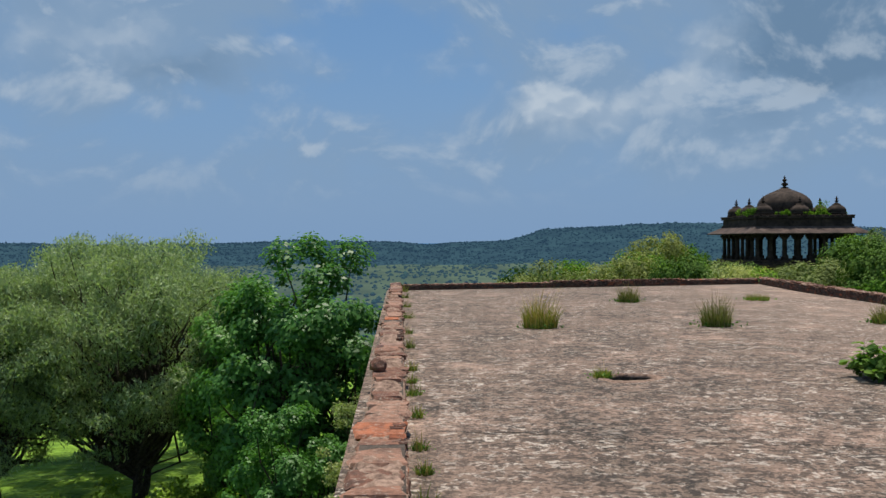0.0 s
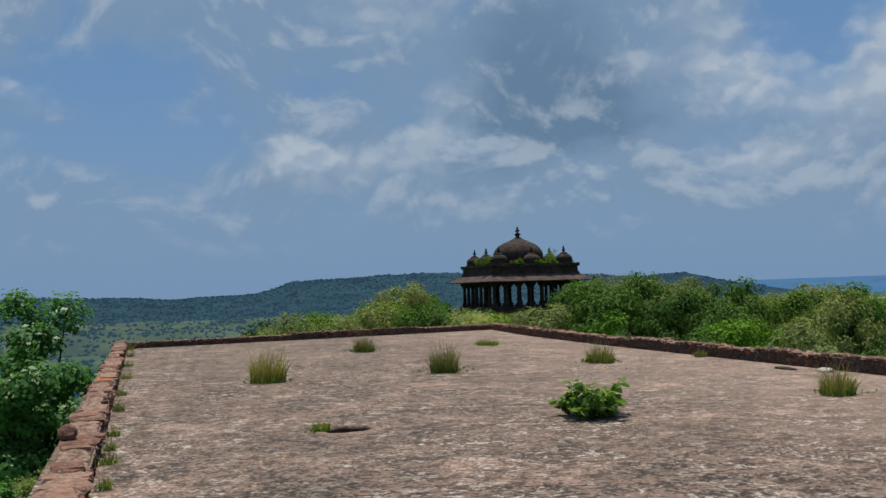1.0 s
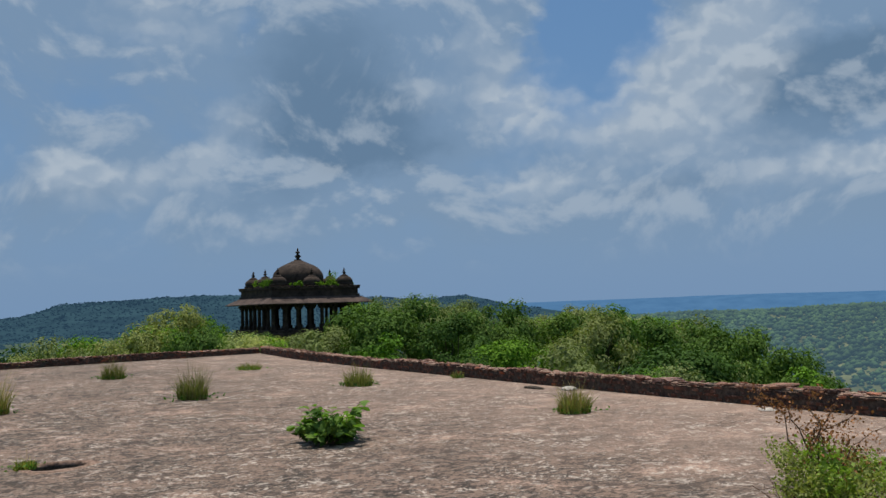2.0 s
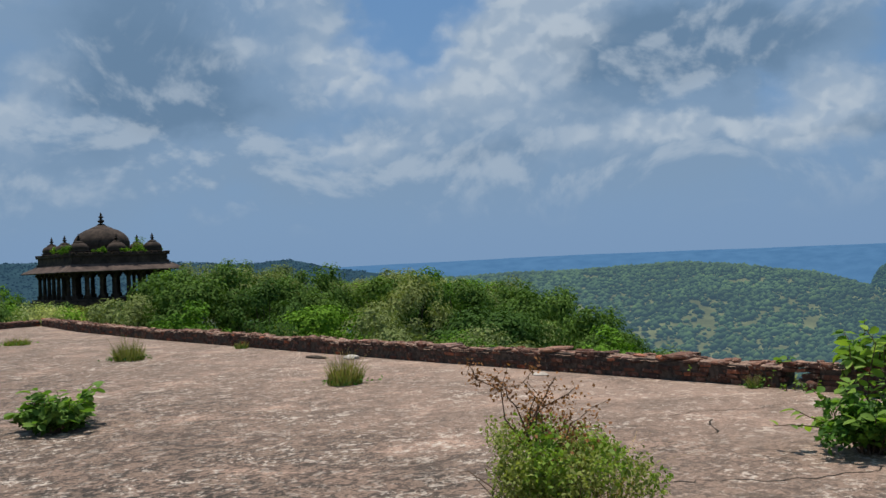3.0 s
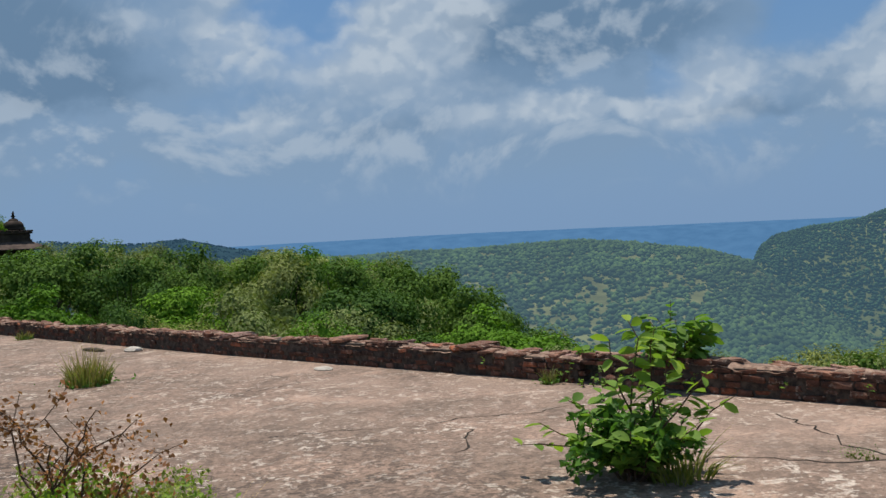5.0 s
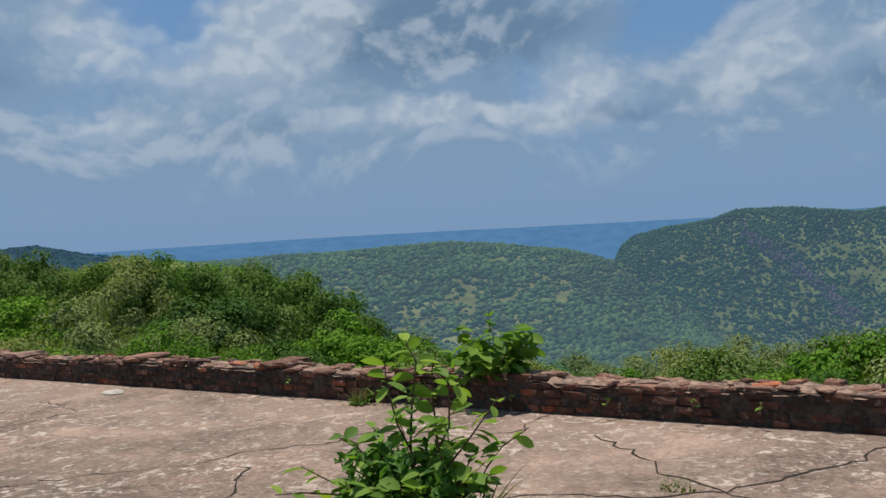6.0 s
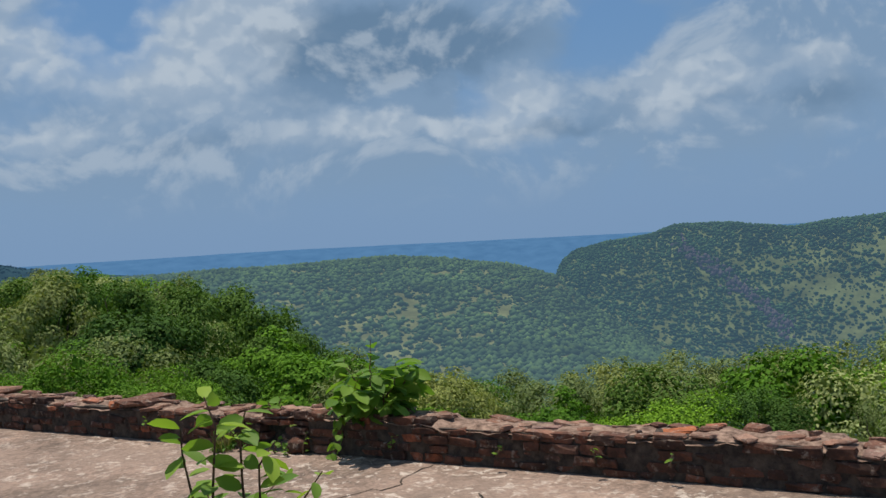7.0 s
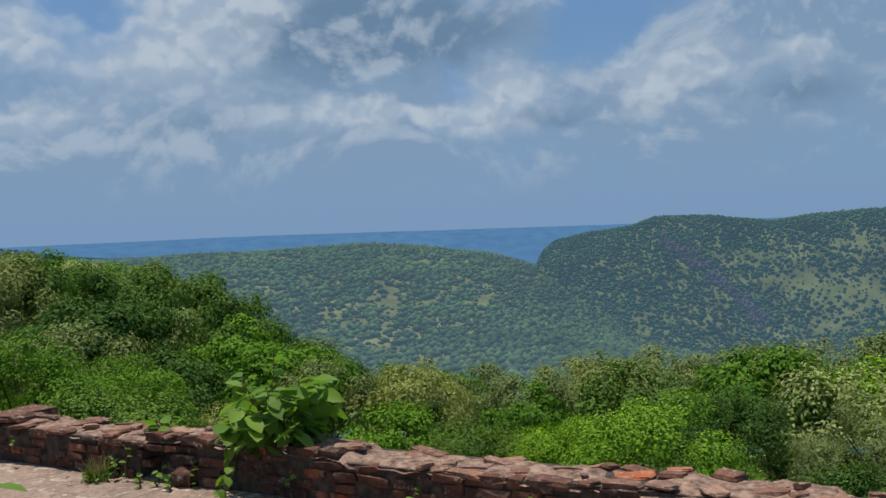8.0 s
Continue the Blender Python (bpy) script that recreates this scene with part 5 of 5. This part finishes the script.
def crack(points, width, seed):
    """A ragged crack, drawn as a thin dark ribbon laid on the roof."""
    rng = np.random.default_rng(seed)
    pts = [Vector((*p, 0)) for p in points]
    fine = []
    for a, b in zip(pts, pts[1:]):
        n = max(2, int((b - a).length / 0.09))
        for k in range(n):
            fine.append(a.lerp(b, k / n) + Vector((rng.normal(0, 0.03), rng.normal(0, 0.03), 0)))
    fine.append(pts[-1])
    V, F = [], []
    for k, p in enumerate(fine):
        q = (fine[min(k + 1, len(fine) - 1)] - fine[max(0, k - 1)]).normalized()
        side = Vector((-q.y, q.x, 0)) * width * rng.uniform(0.35, 1.3) * (0.3 if k in (0, len(fine) - 1) else 1)
        V += [p - side + Vector((0, 0, 0.003)), p + side + Vector((0, 0, 0.003))]
    F = [(2 * k, 2 * k + 1, 2 * k + 3, 2 * k + 2) for k in range(len(fine) - 1)]
    part("crack", mesh_of("crack", V, F, CRACK), roof_floor)


for k, (pts, w) in enumerate((
        ([(11.5, 10.35), (11.4, 9.9), (11.22, 9.3), (10.6, 9.25), (10.1, 9.35)], 0.007),
        ([(9.2, 7.3), (9.7, 6.9), (10.15, 6.52), (10.65, 6.34), (11.04, 5.97), (11.5, 5.9)], 0.006),
        ([(11.95, 4.3), (11.51, 3.78), (11.15, 3.45), (10.91, 3.0), (10.65, 2.75), (10.2, 2.35), (10.0, 1.7)], 0.009),
        ([(9.9, 4.1), (10.49, 3.91), (10.55, 3.5), (10.65, 3.25), (10.91, 3.0), (11.3, 2.78), (11.75, 2.51), (12.2, 2.4), (12.6, 1.9)], 0.009),
        ([(0.39, 8.62), (1.2, 8.5), (2.0, 8.12), (2.55, 8.0), (3.3, 7.9), (4.2, 7.6)], 0.008),
        ([(10.3, 6.1), (9.9, 5.7), (9.6, 5.6)], 0.01),
        ([(7.4, 5.2), (7.97, 4.83), (8.65, 4.13), (9.3, 3.9)], 0.009),
        ([(12.5, 4.9), (11.9, 4.85), (11.4, 5.1)], 0.007))):
    crack(pts, w, 60 + k)


def stone(name, label, x, y, size, seed, material, z=0.0, yaw=0.0):
    rng = np.random.default_rng(seed)
    bm = bmesh.new()
    bmesh.ops.create_icosphere(bm, subdivisions=2, radius=1.0)
    for v in bm.verts:
        v.co = Vector((v.co.x * size[0], v.co.y * size[1], max(-0.4, v.co.z) * size[2])) * rng.uniform(0.88, 1.08)
    ob = tagged(new(name, from_bm(name, bm, material)), label, "stone")
    ob.matrix_world = Matrix.Translation((x, y, z + size[2] * 0.3)) @ Matrix.Rotation(yaw, 4, "Z")
    return ob


stone("flat_stone", "pale flat stone chip lying on the roof", 12.05, 9.85, (0.1, 0.14, 0.03), 71, PALE_STONE)
stone("spout_stone", "white-washed stone at a drain in the parapet", 12.15, 14.45, (0.13, 0.2, 0.06), 72, PALE_STONE)
stone("mud_ridge", "dark mud ridge beside the drain stone", 11.9, 15.2, (0.1, 0.3, 0.04), 73, SOIL)
stone("loose_stone", "pinkish loose stone on the parapet edge", -0.2, 10.9, (0.11, 0.16, 0.1), 74, CAP, 0.26)
stone("loose_stone", "brown loose stone in the hole of the parapet", 12.5, 6.1, (0.1, 0.1, 0.08), 75, BRICK, 0.02)


def roof_hole():
    """A broken pit in the roof: crumbling sides, dark soil and a pale worn rim."""
    rng = np.random.default_rng(77)
    hole = tagged(new("roof_hole"), "broken hole in the roof with dark soil and pale rim", "hole")
    hole.matrix_world = Matrix.Translation((*PIT_AT, 0))
    ring = [Vector((x - PIT_AT[0], y - PIT_AT[1], 0)) for x, y in PIT]
    n = len(ring)
    V, F = [], []
    for f, z in ((1.3, 0.002), (1.14, 0.012), (1.0, 0.014), (0.98, -0.05)):
        V += [p * (f * (rng.uniform(0.94, 1.06) if f > 1.05 else 1)) + Vector((0, 0, z * rng.uniform(0.7, 1.2))) for p in ring]
    for r in range(3):
        F += [(r * n + k, r * n + (k + 1) % n, (r + 1) * n + (k + 1) % n, (r + 1) * n + k) for k in range(n)]
    part("rim", mesh_of("rim", V, F, CORE, True), hole)
    V, F = [], []
    for f, z in ((0.99, -0.03), (0.95, -0.1), (0.6, -0.17), (0.02, -0.19)):
        V += [p * (f * rng.uniform(0.94, 1.0)) + Vector((0, 0, z * rng.uniform(0.85, 1.1))) for p in ring]
    for r in range(3):
        F += [(r * n + k, r * n + (k + 1) % n, (r + 1) * n + (k + 1) % n, (r + 1) * n + k) for k in range(n)]
    part("soil", mesh_of("soil", V, F, SOIL), hole)


roof_hole()


def leaf_heap(name, label, spot, size, n, leaf, seed, material, category="bush", group=""):
    rng = np.random.default_rng(seed)
    heap = tagged(new(name), label, category, group)
    heap.matrix_world = Matrix.Translation(spot)
    c = rng.normal(size=(14, 3)) * np.array(size) * 0.4
    c[:, 2] = np.abs(c[:, 2]) + size[2] * 0.15
    pts = clump_points(c, rng.uniform(0.3, 0.55, 14) * min(size), n, rng, 0.2, 0.85)
    V, F = leaf_cloud(pts, leaf, rng, 0.5, 1.7)
    part("foliage", soup("foliage", V, F, material), heap)["kind"] = "stuff"
    twigs = [limb((0, 0, -0.1), tuple(p), 0.02 * size[2], 0.004, rng, 3, 0.1) for p in c[:7]]
    V, F = tubes(twigs, 5)
    part("stem", mesh_of("stem", V, F, BARK), heap)
    return heap


# greenery on the pavilion roof
for k, (u, v, w, h) in enumerate(((-4.6, -3.2, 1.3, 0.9), (-4.4, 0.6, 1.2, 0.9), (-1.9, -4.6, 0.8, 0.5), (0.9, -4.6, 0.9, 0.6), (3.3, -2.0, 1.5, 1.5), (2.4, -4.7, 0.6, 0.4), (4.7, -3.0, 0.6, 0.8))):
    spot = pavilion.matrix_world @ Vector((u, v, 4.2))
    leaf_heap("roof_bush", "green bush rooted in the pavilion roof", spot, (w * 1.0, w * 1.0, h * 0.9), 1100, 0.14, 400 + k, L_BROAD, "bush", "bushes on the pavilion roof")
# weeds that climb over the outer edge of the west parapet
for k, (x, y, z, s) in enumerate(((-0.45, 6.2, -0.2, 0.32), (-0.5, 8.2, -0.35, 0.3), (-0.55, 11.0, -0.4, 0.4))):
    leaf_heap("edge_weed", "pale feathery weed growing up the outer wall", (x, y, z), (s * 0.5, s, s * 0.8), 1300, 0.03, 430 + k, L_PALE, "weed", "weeds on the outer wall")
# bright weeds on the sunny ground below
rng_w = np.random.default_rng(3)
for k in range(16):
    a, r = radians(rng_w.uniform(-25, -6)), rng_w.uniform(24, 33)
    x, y = r * math.sin(a), r * math.cos(a)
    leaf_heap("ground_weed", "bright yellow-green weeds on the ground below", (x, y, ground_z(x, y)), (1.7, 1.7, 1.1), 1900, 0.15, 450 + k, L_LIME, "weed", "weeds below the trees")
